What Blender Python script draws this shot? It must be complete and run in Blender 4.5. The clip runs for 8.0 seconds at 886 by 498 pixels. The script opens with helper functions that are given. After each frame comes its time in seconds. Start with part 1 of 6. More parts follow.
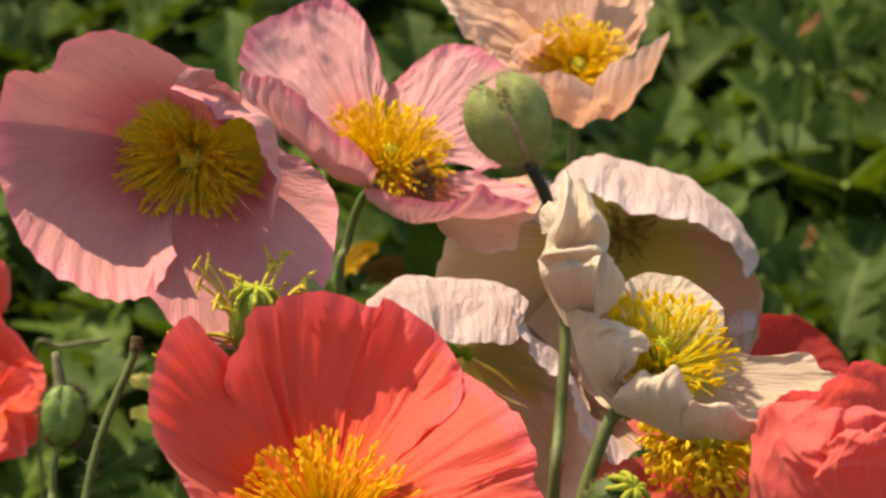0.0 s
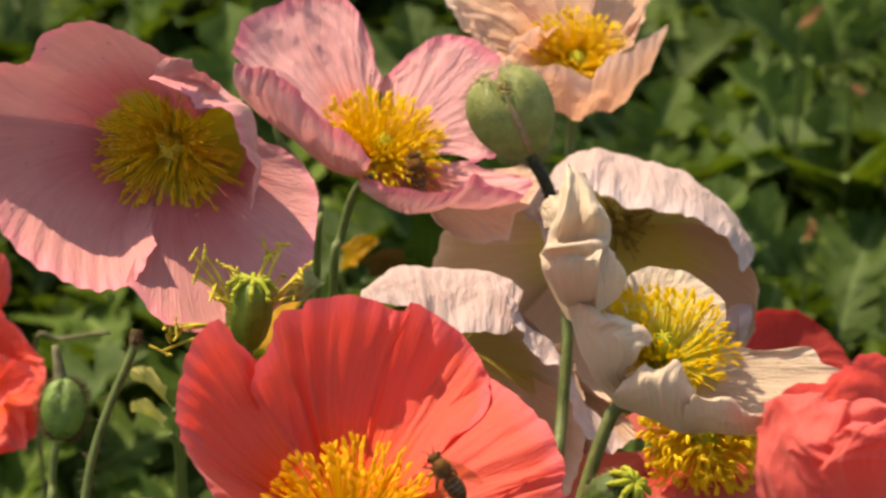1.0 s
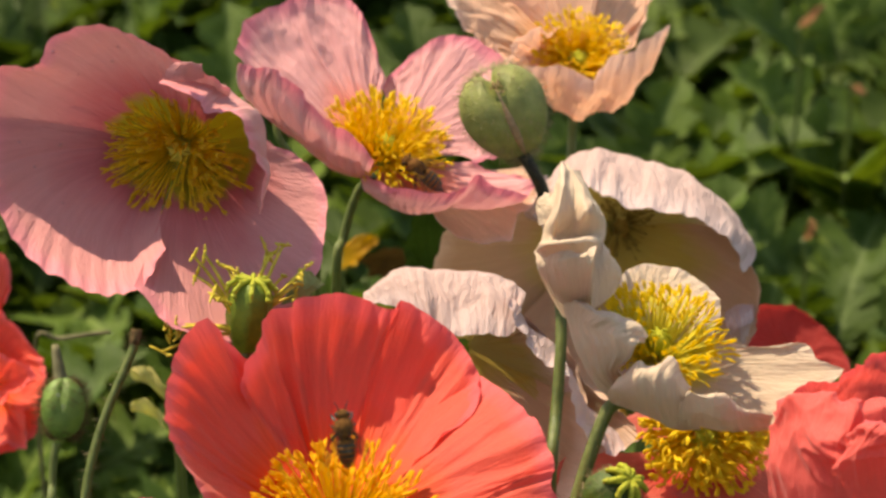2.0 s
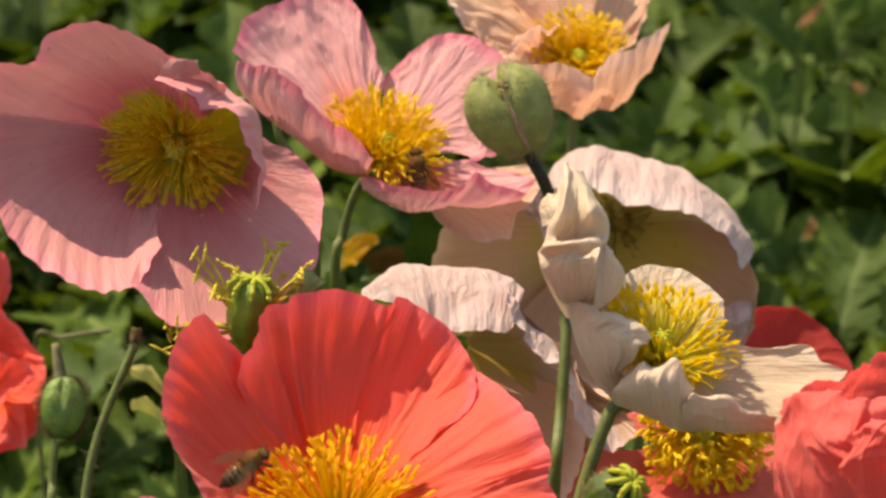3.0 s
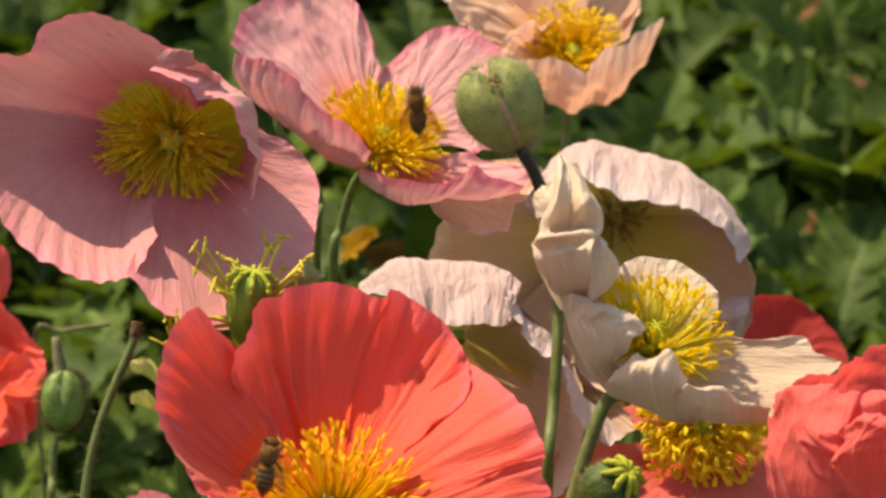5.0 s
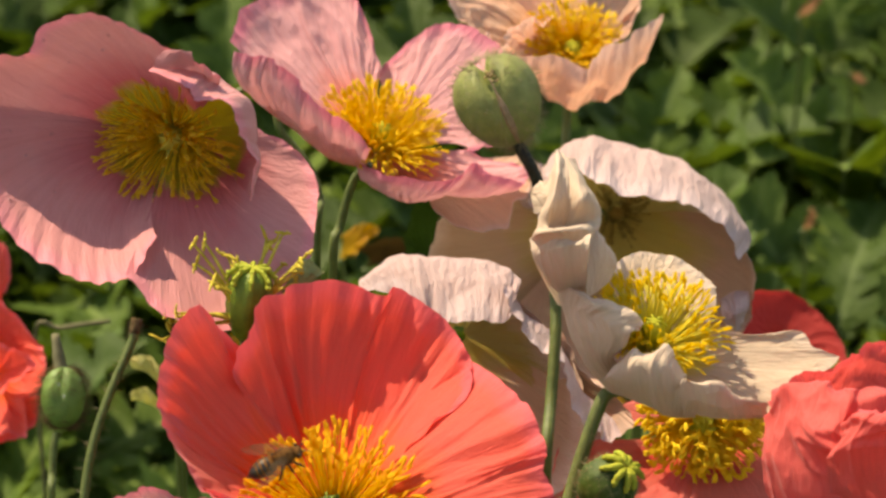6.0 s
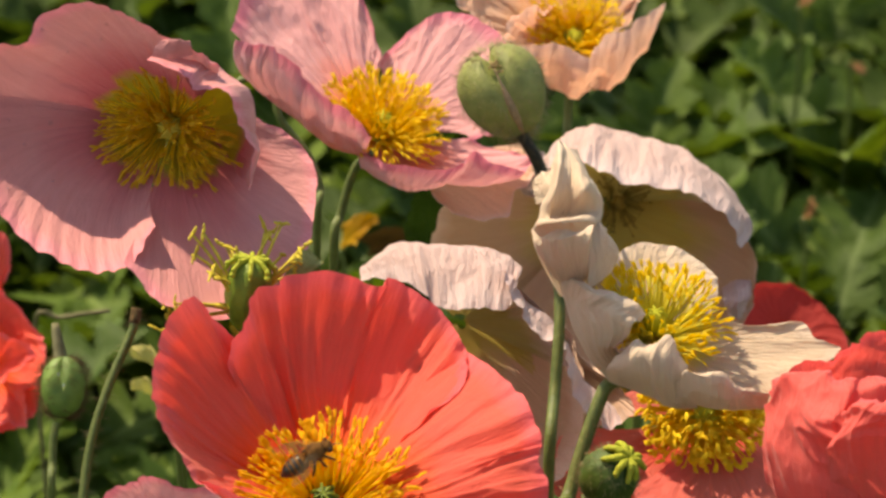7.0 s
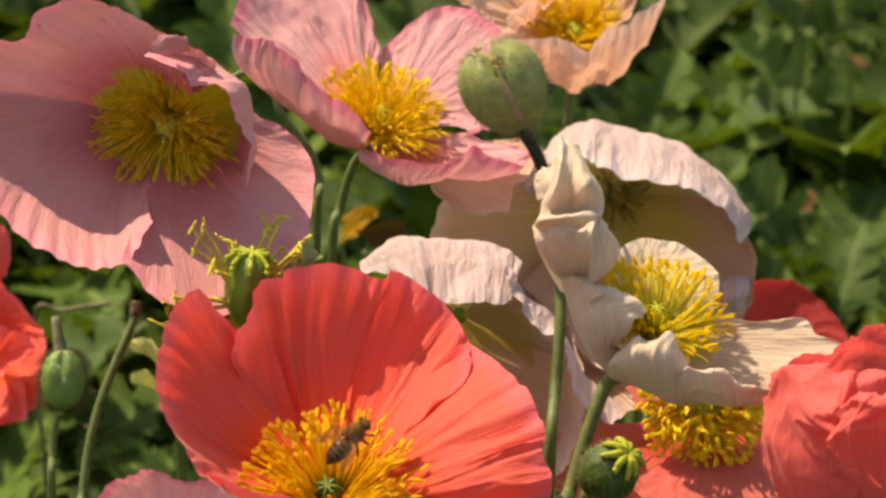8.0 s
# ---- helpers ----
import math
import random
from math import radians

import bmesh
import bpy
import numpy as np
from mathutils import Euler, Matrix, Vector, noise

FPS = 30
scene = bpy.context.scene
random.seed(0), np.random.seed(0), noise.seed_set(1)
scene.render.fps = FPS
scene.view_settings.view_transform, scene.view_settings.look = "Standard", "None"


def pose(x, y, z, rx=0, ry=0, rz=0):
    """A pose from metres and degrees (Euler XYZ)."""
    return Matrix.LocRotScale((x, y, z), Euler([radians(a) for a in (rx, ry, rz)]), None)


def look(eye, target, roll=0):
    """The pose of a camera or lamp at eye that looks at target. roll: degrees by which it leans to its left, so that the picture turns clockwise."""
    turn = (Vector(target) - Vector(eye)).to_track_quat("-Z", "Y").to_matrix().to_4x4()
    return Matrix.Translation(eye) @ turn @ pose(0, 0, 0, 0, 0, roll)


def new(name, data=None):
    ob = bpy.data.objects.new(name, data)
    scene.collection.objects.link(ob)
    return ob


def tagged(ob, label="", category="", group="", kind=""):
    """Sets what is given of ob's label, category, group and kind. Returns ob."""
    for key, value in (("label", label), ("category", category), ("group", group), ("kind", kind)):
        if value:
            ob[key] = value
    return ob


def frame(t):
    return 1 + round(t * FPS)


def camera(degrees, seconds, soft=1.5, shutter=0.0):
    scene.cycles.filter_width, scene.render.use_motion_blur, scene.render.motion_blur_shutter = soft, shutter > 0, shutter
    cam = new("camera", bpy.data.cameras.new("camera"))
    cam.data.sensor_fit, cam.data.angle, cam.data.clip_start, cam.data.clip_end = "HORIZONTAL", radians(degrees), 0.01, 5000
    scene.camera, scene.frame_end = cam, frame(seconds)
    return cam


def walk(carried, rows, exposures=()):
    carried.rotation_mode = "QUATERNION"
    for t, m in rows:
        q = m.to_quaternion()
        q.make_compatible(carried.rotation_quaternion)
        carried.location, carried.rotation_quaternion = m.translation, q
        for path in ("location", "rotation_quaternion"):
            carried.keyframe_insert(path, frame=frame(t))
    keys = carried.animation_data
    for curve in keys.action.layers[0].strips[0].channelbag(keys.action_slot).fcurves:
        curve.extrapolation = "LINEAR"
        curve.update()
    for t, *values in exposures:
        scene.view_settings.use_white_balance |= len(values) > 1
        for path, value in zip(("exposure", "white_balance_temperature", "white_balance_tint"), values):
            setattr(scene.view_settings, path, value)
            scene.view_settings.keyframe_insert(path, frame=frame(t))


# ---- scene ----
# ---- camera: a long lens one metre from the flowers, tilting slowly down ----
cam = camera(12, 8.0, soft=2.8, shutter=0.5)
TILT = radians(28)
MID = Vector((0, 0, 0.36))
RIGHT = Vector((1, 0, 0))
RISE = Vector((0, math.sin(TILT), math.cos(TILT)))
FRONT = Vector((0, -math.cos(TILT), math.sin(TILT)))
EYE = MID + FRONT
walk(cam, [(t, pose(*EYE, 62 + lift)) for t, lift in (
    (0, 0.4824), (0.5, 0.4117), (1, 0.3887), (1.5, 0.3887), (3, 0.3649), (3.5, 0.3649), (4, 0.3057), (4.5, 0.2827), (6, 0.2350), (6.5, 0.1529), (7, 0.0937), (7.5, 0.0822), (8, 0.0000))],
    exposures=[(0, 1.12, 9000, 10), (8, 1.12, 9000, 10)])
cam.data.dof.use_dof = True
cam.data.dof.focus_distance = 0.98
cam.data.dof.aperture_fstop = 36

# ---- light: high sun behind the flowers ----
TO_SUN = (RIGHT * -0.42 + RISE * 0.88 + FRONT * 0.07).normalized()
world = bpy.data.worlds.new("sky")
scene.world = world
world.use_nodes = True
sky = world.node_tree.nodes.new("ShaderNodeTexSky")
sky.sky_type = "NISHITA"
sky.sun_disc = False
sky.sun_elevation = math.asin(TO_SUN.z)
sky.sun_rotation = math.atan2(TO_SUN.x, TO_SUN.y)
background = world.node_tree.nodes["Background"]
world.node_tree.links.new(sky.outputs[0], background.inputs[0])
background.inputs[1].default_value = 0.125
sun = new("sun", bpy.data.lights.new("sun", "SUN"))
sun.data.energy = 3.5
sun.data.angle = radians(0.6)
sun.data.color = (1.0, 0.965, 0.90)
sun.matrix_basis = look(MID + TO_SUN * 3, MID)


# ---- materials ----
def material(name):
    m = bpy.data.materials.new(name)
    m.use_nodes = True
    t = m.node_tree
    return m, t, t.nodes["Principled BSDF"], t.nodes["Material Output"]


def ramp(t, stops):
    n = t.nodes.new("ShaderNodeValToRGB")
    e = n.color_ramp.elements
    while len(e) < len(stops):
        e.new(0.5)
    for i, (p, c) in enumerate(stops):
        e[i].position, e[i].color = p, (*c, 1)
    return n


def noise_node(t, scale, detail, vector, rough=0.6):
    n = t.nodes.new("ShaderNodeTexNoise")
    n.inputs["Scale"].default_value, n.inputs["Detail"].default_value, n.inputs["Roughness"].default_value = scale, detail, rough
    t.links.new(vector, n.inputs["Vector"])
    return n


def mixed(t, kind, fac, a, b):
    n = t.nodes.new("ShaderNodeMix")
    n.data_type, n.blend_type = "RGBA", kind
    for socket, value in ((n.inputs[0], fac), (n.inputs[6], a), (n.inputs[7], b)):
        if isinstance(value, (int, float)):
            socket.default_value = value
        elif isinstance(value, tuple):
            socket.default_value = (*value, 1)
        else:
            t.links.new(value, socket)
    return n.outputs[2]


def bumped(t, bsdf, height, strength, distance):
    n = t.nodes.new("ShaderNodeBump")
    n.inputs["Strength"].default_value, n.inputs["Distance"].default_value = strength, distance
    t.links.new(height, n.inputs["Height"])
    for b in bsdf:
        t.links.new(n.outputs[0], b.inputs["Normal"])


def petal_material(name, heart, middle, edge, glow=0.42, heart_end=0.3, crumple=1.0, core=None):
    """Thin crinkled petal: colour runs from the heart to the rim, with fine veins along it; light shines through."""
    m, t, b, out = material(name)
    uv = t.nodes.new("ShaderNodeUVMap").outputs[0]
    split = t.nodes.new("ShaderNodeSeparateXYZ")
    t.links.new(uv, split.inputs[0])
    stretch = t.nodes.new("ShaderNodeMapping")
    stretch.inputs["Scale"].default_value = (26, 1.6, 1)
    t.links.new(uv, stretch.inputs[0])
    veins = noise_node(t, 1.0, 5, stretch.outputs[0])
    coarse = noise_node(t, 3.0, 3, uv)
    place = t.nodes.new("ShaderNodeMath")
    place.operation = "MULTIPLY_ADD"
    t.links.new(coarse.outputs[0], place.inputs[0])
    place.inputs[1].default_value = 0.3
    t.links.new(split.outputs[1], place.inputs[2])
    shift = t.nodes.new("ShaderNodeMath")
    shift.operation = "SUBTRACT"
    t.links.new(place.outputs[0], shift.inputs[0])
    shift.inputs[1].default_value = 0.15
    along = ramp(t, ([(heart_end * 0.35, core), (heart_end * 0.5, heart), (heart_end * 1.15, middle)] if core else [(heart_end * 0.5, heart), (heart_end, middle)]) + [ (0.86, middle), (0.99, edge)])
    t.links.new(shift.outputs[0], along.inputs[0])
    shade = ramp(t, [(0.25, (0.82, 0.78, 0.78)), (0.7, (1.0, 1.0, 1.0))])
    t.links.new(veins.outputs[0], shade.inputs[0])
    colour = mixed(t, "MULTIPLY", 0.75, along.outputs[0], shade.outputs[0])
    t.links.new(colour, b.inputs["Base Color"])
    b.inputs["Roughness"].default_value = 0.62
    b.inputs["Specular IOR Level"].default_value = 0.22
    b.inputs["Sheen Weight"].default_value = 0.14
    through_light = t.nodes.new("ShaderNodeBsdfTranslucent")
    deep = mixed(t, "MULTIPLY", 1.0, colour, colour)
    t.links.new(mixed(t, "MIX", 0.3, colour, deep), through_light.inputs[0])
    both = t.nodes.new("ShaderNodeMixShader")
    both.inputs[0].default_value = glow
    t.links.new(b.outputs[0], both.inputs[1])
    t.links.new(through_light.outputs[0], both.inputs[2])
    t.links.new(both.outputs[0], out.inputs[0])
    fine = noise_node(t, 38, 4, uv)
    height = mixed(t, "ADD", 0.5, veins.outputs[0], fine.outputs[0])
    crepe_space = t.nodes.new("ShaderNodeMapping")
    crepe_space.inputs["Scale"].default_value = (34, 7, 1)
    t.links.new(uv, crepe_space.inputs[0])
    crepe = noise_node(t, 1.0, 4, crepe_space.outputs[0], 0.55)
    crepe.inputs["Distortion"].default_value = 0.9
    place3 = t.nodes.new("ShaderNodeTexCoord").outputs["Object"]
    creased = noise_node(t, 120, 3, place3, 0.5)
    creased.inputs["Distortion"].default_value = 0.6
    rough = mixed(t, "ADD", 1.0, mixed(t, "MULTIPLY", 1.0, crepe.outputs[0], (2.6 * crumple,) * 3), mixed(t, "MULTIPLY", 1.0, creased.outputs[0], (2.4 * crumple,) * 3))
    bumped(t, (b, through_light), mixed(t, "ADD", 1.0, rough, height), 0.6, 0.0005)
    return m


def plain_material(name, dark, light, scale, rough=0.55, spec=0.3, glow=0.0, bump=0.0006, random_shift=0.0):
    m, t, b, out = material(name)
    at = t.nodes.new("ShaderNodeTexCoord").outputs["Object"]
    n = noise_node(t, scale, 5, at)
    r = ramp(t, [(0.32, dark), (0.68, light)])
    t.links.new(n.outputs[0], r.inputs[0])
    colour = r.outputs[0]
    if random_shift:
        info = t.nodes.new("ShaderNodeObjectInfo")
        tone = ramp(t, [(0.0, (1 - random_shift,) * 3), (1.0, (1 + random_shift, 1 + random_shift * 0.8, 1.0))])
        t.links.new(info.outputs["Random"], tone.inputs[0])
        colour = mixed(t, "MULTIPLY", 1.0, colour, tone.outputs[0])
    t.links.new(colour, b.inputs["Base Color"])
    b.inputs["Roughness"].default_value = rough
    b.inputs["Specular IOR Level"].default_value = spec
    shaders = [b]
    if glow:
        thin = t.nodes.new("ShaderNodeBsdfTranslucent")
        t.links.new(mixed(t, "MULTIPLY", 1.0, colour, (0.95, 1.0, 0.45)), thin.inputs[0])
        both = t.nodes.new("ShaderNodeMixShader")
        both.inputs[0].default_value = glow
        t.links.new(b.outputs[0], both.inputs[1])
        t.links.new(thin.outputs[0], both.inputs[2])
        t.links.new(both.outputs[0], out.inputs[0])
        shaders.append(thin)
    if bump:
        fine = noise_node(t, scale * 5, 4, at)
        bumped(t, shaders, fine.outputs[0], 0.5, bump)
    return m


PINK = petal_material("pink_petal", (0.50, 0.105, 0.115), (0.61, 0.25, 0.245), (0.72, 0.24, 0.28), 0.2, 0.55, 0.6, (0.36, 0.28, 0.012))
ROSE = petal_material("rose_petal", (0.82, 0.21, 0.13), (0.79, 0.38, 0.39), (0.77, 0.22, 0.30), 0.34, 0.42, 1.1)
PEACH = petal_material("peach_petal", (0.88, 0.38, 0.12), (0.87, 0.53, 0.38), (0.87, 0.60, 0.50), 0.40, 0.4, 1.6)
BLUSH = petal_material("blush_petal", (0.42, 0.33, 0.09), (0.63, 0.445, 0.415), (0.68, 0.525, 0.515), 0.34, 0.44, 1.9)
# inner blush petals: shade inside the cup put into a browner, dimmer colour
BLUSH_IN_SHADE = petal_material("blush_petal_inside_shade", (0.40, 0.29, 0.055), (0.48, 0.285, 0.18), (0.62, 0.42, 0.33), 0.12, 0.5, 0.6)
CREAM = petal_material("cream_petal", (0.66, 0.56, 0.08), (0.65, 0.50, 0.365), (0.67, 0.53, 0.41), 0.30, 0.3, 1.0)
CORAL = petal_material("coral_petal", (0.92, 0.11, 0.012), (0.86, 0.108, 0.072), (0.84, 0.13, 0.14), 0.38, 0.5, 0.45)
CRIMSON = petal_material("crimson_petal", (0.80, 0.05, 0.025), (0.85, 0.135, 0.115), (0.83, 0.12, 0.125), 0.42, 0.4, 1.0)
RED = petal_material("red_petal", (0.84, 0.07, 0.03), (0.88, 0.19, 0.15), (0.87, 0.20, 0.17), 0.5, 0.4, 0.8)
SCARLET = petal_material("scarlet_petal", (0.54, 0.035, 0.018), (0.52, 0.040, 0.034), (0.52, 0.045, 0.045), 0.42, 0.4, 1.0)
BROWN_TIP = plain_material("brown_tip", (0.05, 0.03, 0.012), (0.16, 0.10, 0.045), 700, 0.8, 0.1)
GREEN_FILAMENT = plain_material("green_filament", (0.76, 0.64, 0.07), (0.88, 0.78, 0.15), 300, 0.6, 0.2, 0.4, bump=0)
STALK = plain_material("stalk", (0.062, 0.088, 0.018), (0.115, 0.14, 0.033), 260, 0.5, 0.35)
DARK_STALK = plain_material("dark_stalk", (0.010, 0.010, 0.005), (0.026, 0.024, 0.011), 260, 0.5, 0.35)
BUD = plain_material("bud_skin", (0.13, 0.145, 0.034), (0.25, 0.26, 0.075), 220, 0.55, 0.35)
SEAM = plain_material("bud_seam", (0.20, 0.14, 0.07), (0.36, 0.23, 0.14), 500, 0.6, 0.25)
DRY = plain_material("dry_tip", (0.12, 0.06, 0.02), (0.55, 0.42, 0.2), 900, 0.7, 0.2)
HAIR = plain_material("hair", (0.14, 0.10, 0.045), (0.36, 0.29, 0.15), 500, 0.5, 0.3, bump=0)
FILAMENT = plain_material("filament", (0.88, 0.55, 0.02), (0.92, 0.68, 0.07), 300, 0.6, 0.2, 0.5, bump=0)
ANTHER = plain_material("anther", (0.92, 0.58, 0.02), (0.95, 0.74, 0.07), 500, 0.7, 0.15, 0.35, bump=0.0003)
ORANGE = plain_material("orange_anther", (0.92, 0.40, 0.012), (0.95, 0.60, 0.04), 500, 0.7, 0.15, 0.3, bump=0.0003)
# anthers under the pink hood, its shade put into a darker orange
SHADED_ANTHER = plain_material("shaded_anther", (0.55, 0.27, 0.010), (0.70, 0.42, 0.03), 500, 0.7, 0.15, 0.12, bump=0.0003)
LEMON = plain_material("lemon_anther", (0.92, 0.62, 0.025), (0.95, 0.78, 0.09), 500, 0.7, 0.15, 0.62, bump=0.0003)
DULL = plain_material("dull_anther", (0.10, 0.07, 0.012), (0.24, 0.17, 0.03), 500, 0.7, 0.15, bump=0.0003)
WITHERED = plain_material("withered", (0.34, 0.25, 0.022), (0.60, 0.47, 0.07), 500, 0.7, 0.15, bump=0.0003)
POD = plain_material("pod_skin", (0.085, 0.13, 0.010), (0.18, 0.235, 0.02), 240, 0.5, 0.3)
FAR_BUD = plain_material("far_bud_skin", (0.08, 0.145, 0.025), (0.16, 0.24, 0.05), 240, 0.5, 0.35)
STRAW = plain_material("straw", (0.10, 0.09, 0.045), (0.19, 0.17, 0.095), 200, 0.8, 0.15)
DARK_POD = plain_material("dark_pod", (0.022, 0.048, 0.006), (0.06, 0.10, 0.012), 240, 0.55, 0.25)
STIGMA = plain_material("stigma", (0.24, 0.27, 0.02), (0.40, 0.40, 0.045), 600, 0.6, 0.2)
LIME = plain_material("lime_stigma", (0.42, 0.42, 0.03), (0.62, 0.58, 0.06), 600, 0.6, 0.2, 0.25)


def leaf_material(name, dark, light, vein):
    """Leaf in its own unit space: mottled blade, pale midrib and side veins, thin enough to glow against the sun."""
    m, t, b, out = material(name)
    at = t.nodes.new("ShaderNodeTexCoord").outputs["Object"]
    n = noise_node(t, 7, 5, at)
    r = ramp(t, [(0.3, dark), (0.7, light)])
    t.links.new(n.outputs[0], r.inputs[0])
    split = t.nodes.new("ShaderNodeSeparateXYZ")
    t.links.new(at, split.inputs[0])
    away = t.nodes.new("ShaderNodeMath")
    away.operation = "ABSOLUTE"
    t.links.new(split.outputs[1], away.inputs[0])
    rib = ramp(t, [(0.008, (1, 1, 1)), (0.02, (0, 0, 0))])
    t.links.new(away.outputs[0], rib.inputs[0])
    slant = t.nodes.new("ShaderNodeMath")
    slant.operation = "SUBTRACT"
    t.links.new(split.outputs[0], slant.inputs[0])
    t.links.new(away.outputs[0], slant.inputs[1])
    wave = t.nodes.new("ShaderNodeMath")
    wave.operation = "SINE"
    many = t.nodes.new("ShaderNodeMath")
    many.operation = "MULTIPLY"
    many.inputs[1].default_value = 62
    t.links.new(slant.outputs[0], many.inputs[0])
    t.links.new(many.outputs[0], wave.inputs[0])
    side = ramp(t, [(0.86, (0, 0, 0)), (1.0, (0.55, 0.55, 0.55))])
    t.links.new(wave.outputs[0], side.inputs[0])
    veins = mixed(t, "LIGHTEN", 1.0, rib.outputs[0], side.outputs[0])
    colour = mixed(t, "MIX", veins, r.outputs[0], vein)
    info = t.nodes.new("ShaderNodeObjectInfo")
    tone = ramp(t, [(0.0, (0.6, 0.62, 0.6)), (0.6, (1.0, 1.0, 1.0)), (1.0, (1.5, 1.35, 1.0))])
    t.links.new(info.outputs["Random"], tone.inputs[0])
    colour = mixed(t, "MULTIPLY", 1.0, colour, tone.outputs[0])
    t.links.new(colour, b.inputs["Base Color"])
    b.inputs["Roughness"].default_value = 0.55
    b.inputs["Specular IOR Level"].default_value = 0.18
    thin = t.nodes.new("ShaderNodeBsdfTranslucent")
    t.links.new(mixed(t, "MULTIPLY", 1.0, colour, (1.1, 1.0, 0.4)), thin.inputs[0])
    both = t.nodes.new("ShaderNodeMixShader")
    both.inputs[0].default_value = 0.32
    t.links.new(b.outputs[0], both.inputs[1])
    t.links.new(thin.outputs[0], both.inputs[2])
    t.links.new(both.outputs[0], out.inputs[0])
    fine = noise_node(t, 40, 4, at)
    bumped(t, (b, thin), mixed(t, "SUBTRACT", 0.6, fine.outputs[0], veins), 0.6, 0.0012)
    return m


LEAF = leaf_material("leaf", (0.040, 0.080, 0.011), (0.086, 0.142, 0.022), (0.12, 0.18, 0.05))
PALE_LEAF = leaf_material("pale_leaf", (0.046, 0.086, 0.012), (0.096, 0.150, 0.026), (0.14, 0.20, 0.055))
YELLOW_LEAF = plain_material("yellow_leaf", (0.36, 0.15, 0.002), (0.50, 0.27, 0.004), 40, 0.6, 0.3, 0.3, 0.0015, 0.2)
FAR_LEAF = plain_material("far_leaf", (0.036, 0.074, 0.010), (0.080, 0.135, 0.020), 14, 0.55, 0.18, 0.3, 0.0015)
PALE_YELLOW = plain_material("pale_yellow_leaf", (0.34, 0.31, 0.09), (0.52, 0.46, 0.19), 60, 0.65, 0.2, 0.3, 0.0015, 0.2)
# leaf green with shade put into its colour, hardly any light through it
SHADED_LEAF = plain_material("shaded_leaf", (0.022, 0.050, 0.009), (0.045, 0.085, 0.016), 40, 0.6, 0.15, 0.05, 0.0015)
# withered brown leaf, coloured darker for the shade among the foliage
SHADED_DEAD_LEAF = plain_material("shaded_dead_leaf", (0.045, 0.022, 0.010), (0.11, 0.052, 0.02), 60, 0.8, 0.1, 0.1, 0.0015)
BROWN_LEAF = plain_material("brown_leaf", (0.20, 0.085, 0.035), (0.36, 0.18, 0.09), 60, 0.75, 0.15, 0.2, 0.0015, 0.2)
SOIL = plain_material("soil", (0.02, 0.014, 0.009), (0.06, 0.043, 0.028), 60, 0.95, 0.1, 0, 0.006)
FUR = plain_material("bee_fur", (0.085, 0.034, 0.010), (0.20, 0.09, 0.026), 1400, 0.9, 0.1, bump=0.0005)
SHELL = plain_material("bee_shell", (0.012, 0.009, 0.007), (0.03, 0.02, 0.012), 900, 0.3, 0.5, bump=0.0001)
BAND = plain_material("bee_band", (0.13, 0.048, 0.010), (0.24, 0.10, 0.022), 1200, 0.75, 0.2, bump=0.0003)


def wing_material():
    m, t, b, out = material("bee_wing")
    clear = t.nodes.new("ShaderNodeBsdfTransparent")
    clear.inputs[0].default_value = (0.82, 0.74, 0.62, 1)
    b.inputs["Base Color"].default_value = (0.16, 0.11, 0.06, 1)
    b.inputs["Roughness"].default_value = 0.5
    both = t.nodes.new("ShaderNodeMixShader")
    both.inputs[0].default_value = 0.14
    t.links.new(clear.outputs[0], both.inputs[1])
    t.links.new(b.outputs[0], both.inputs[2])
    t.links.new(both.outputs[0], out.inputs[0])
    return m


def water_material():
    m, t, b, out = material("water")
    b.inputs["Base Color"].default_value = (0.95, 0.95, 0.95, 1)
    b.inputs["Roughness"].default_value = 0.03
    b.inputs["IOR"].default_value = 1.33
    b.inputs["Transmission Weight"].default_value = 0.9
    return m


WING = wing_material()
WATER = water_material()


# ---- shapes ----
def spot(p):
    """Millimetres right, up and forward on the leaning plane through the flowers, as a place in the world."""
    return MID + (RIGHT * p[0] + RISE * p[1] + FRONT * p[2]) / 1000


def way(p):
    return (RIGHT * p[0] + RISE * p[1] + FRONT * p[2]).normalized()


def part(name, shape, mat, parent, label="", kind="", smooth=True):
    """One mesh under a thing. shape: places in the world and faces, with uvs where a petal needs them."""
    verts, faces, *uvs = shape
    base = WHERE[parent.name]
    mesh = bpy.data.meshes.new(name)
    mesh.from_pydata([tuple(Vector(v) - base) for v in verts], [], faces)
    if smooth:
        mesh.shade_smooth()
    if uvs:
        layer = mesh.uv_layers.new(name="UVMap")
        index = np.zeros(len(mesh.loops), dtype=np.int32)
        mesh.loops.foreach_get("vertex_index", index)
        layer.data.foreach_set("uv", np.asarray(uvs[0], dtype=np.float32)[index].ravel())
    mesh.materials.append(mat)
    ob = new(name, mesh)
    ob.parent = parent
    WHERE[ob.name] = base
    return tagged(ob, label, kind=kind)


WHERE, HEAD = {}, {}


def rooted(name, head, foot, label, category, group=""):
    """A plant's own empty, on the ground below its head; foot: metres by which the root lies aside of it."""
    ob = new(name)
    top = spot(head)
    ob.location = (top.x + foot[0], top.y + foot[1], 0)
    ob.empty_display_size = 0.02
    WHERE[ob.name], HEAD[ob.name] = Vector(ob.location), top
    return tagged(ob, label, category, group)


def joined(shapes):
    verts, faces = [], []
    for v, f, *_ in shapes:
        k = len(verts)
        verts += list(v)
        faces += [tuple(i + k for i in face) for face in f]
    return verts, faces


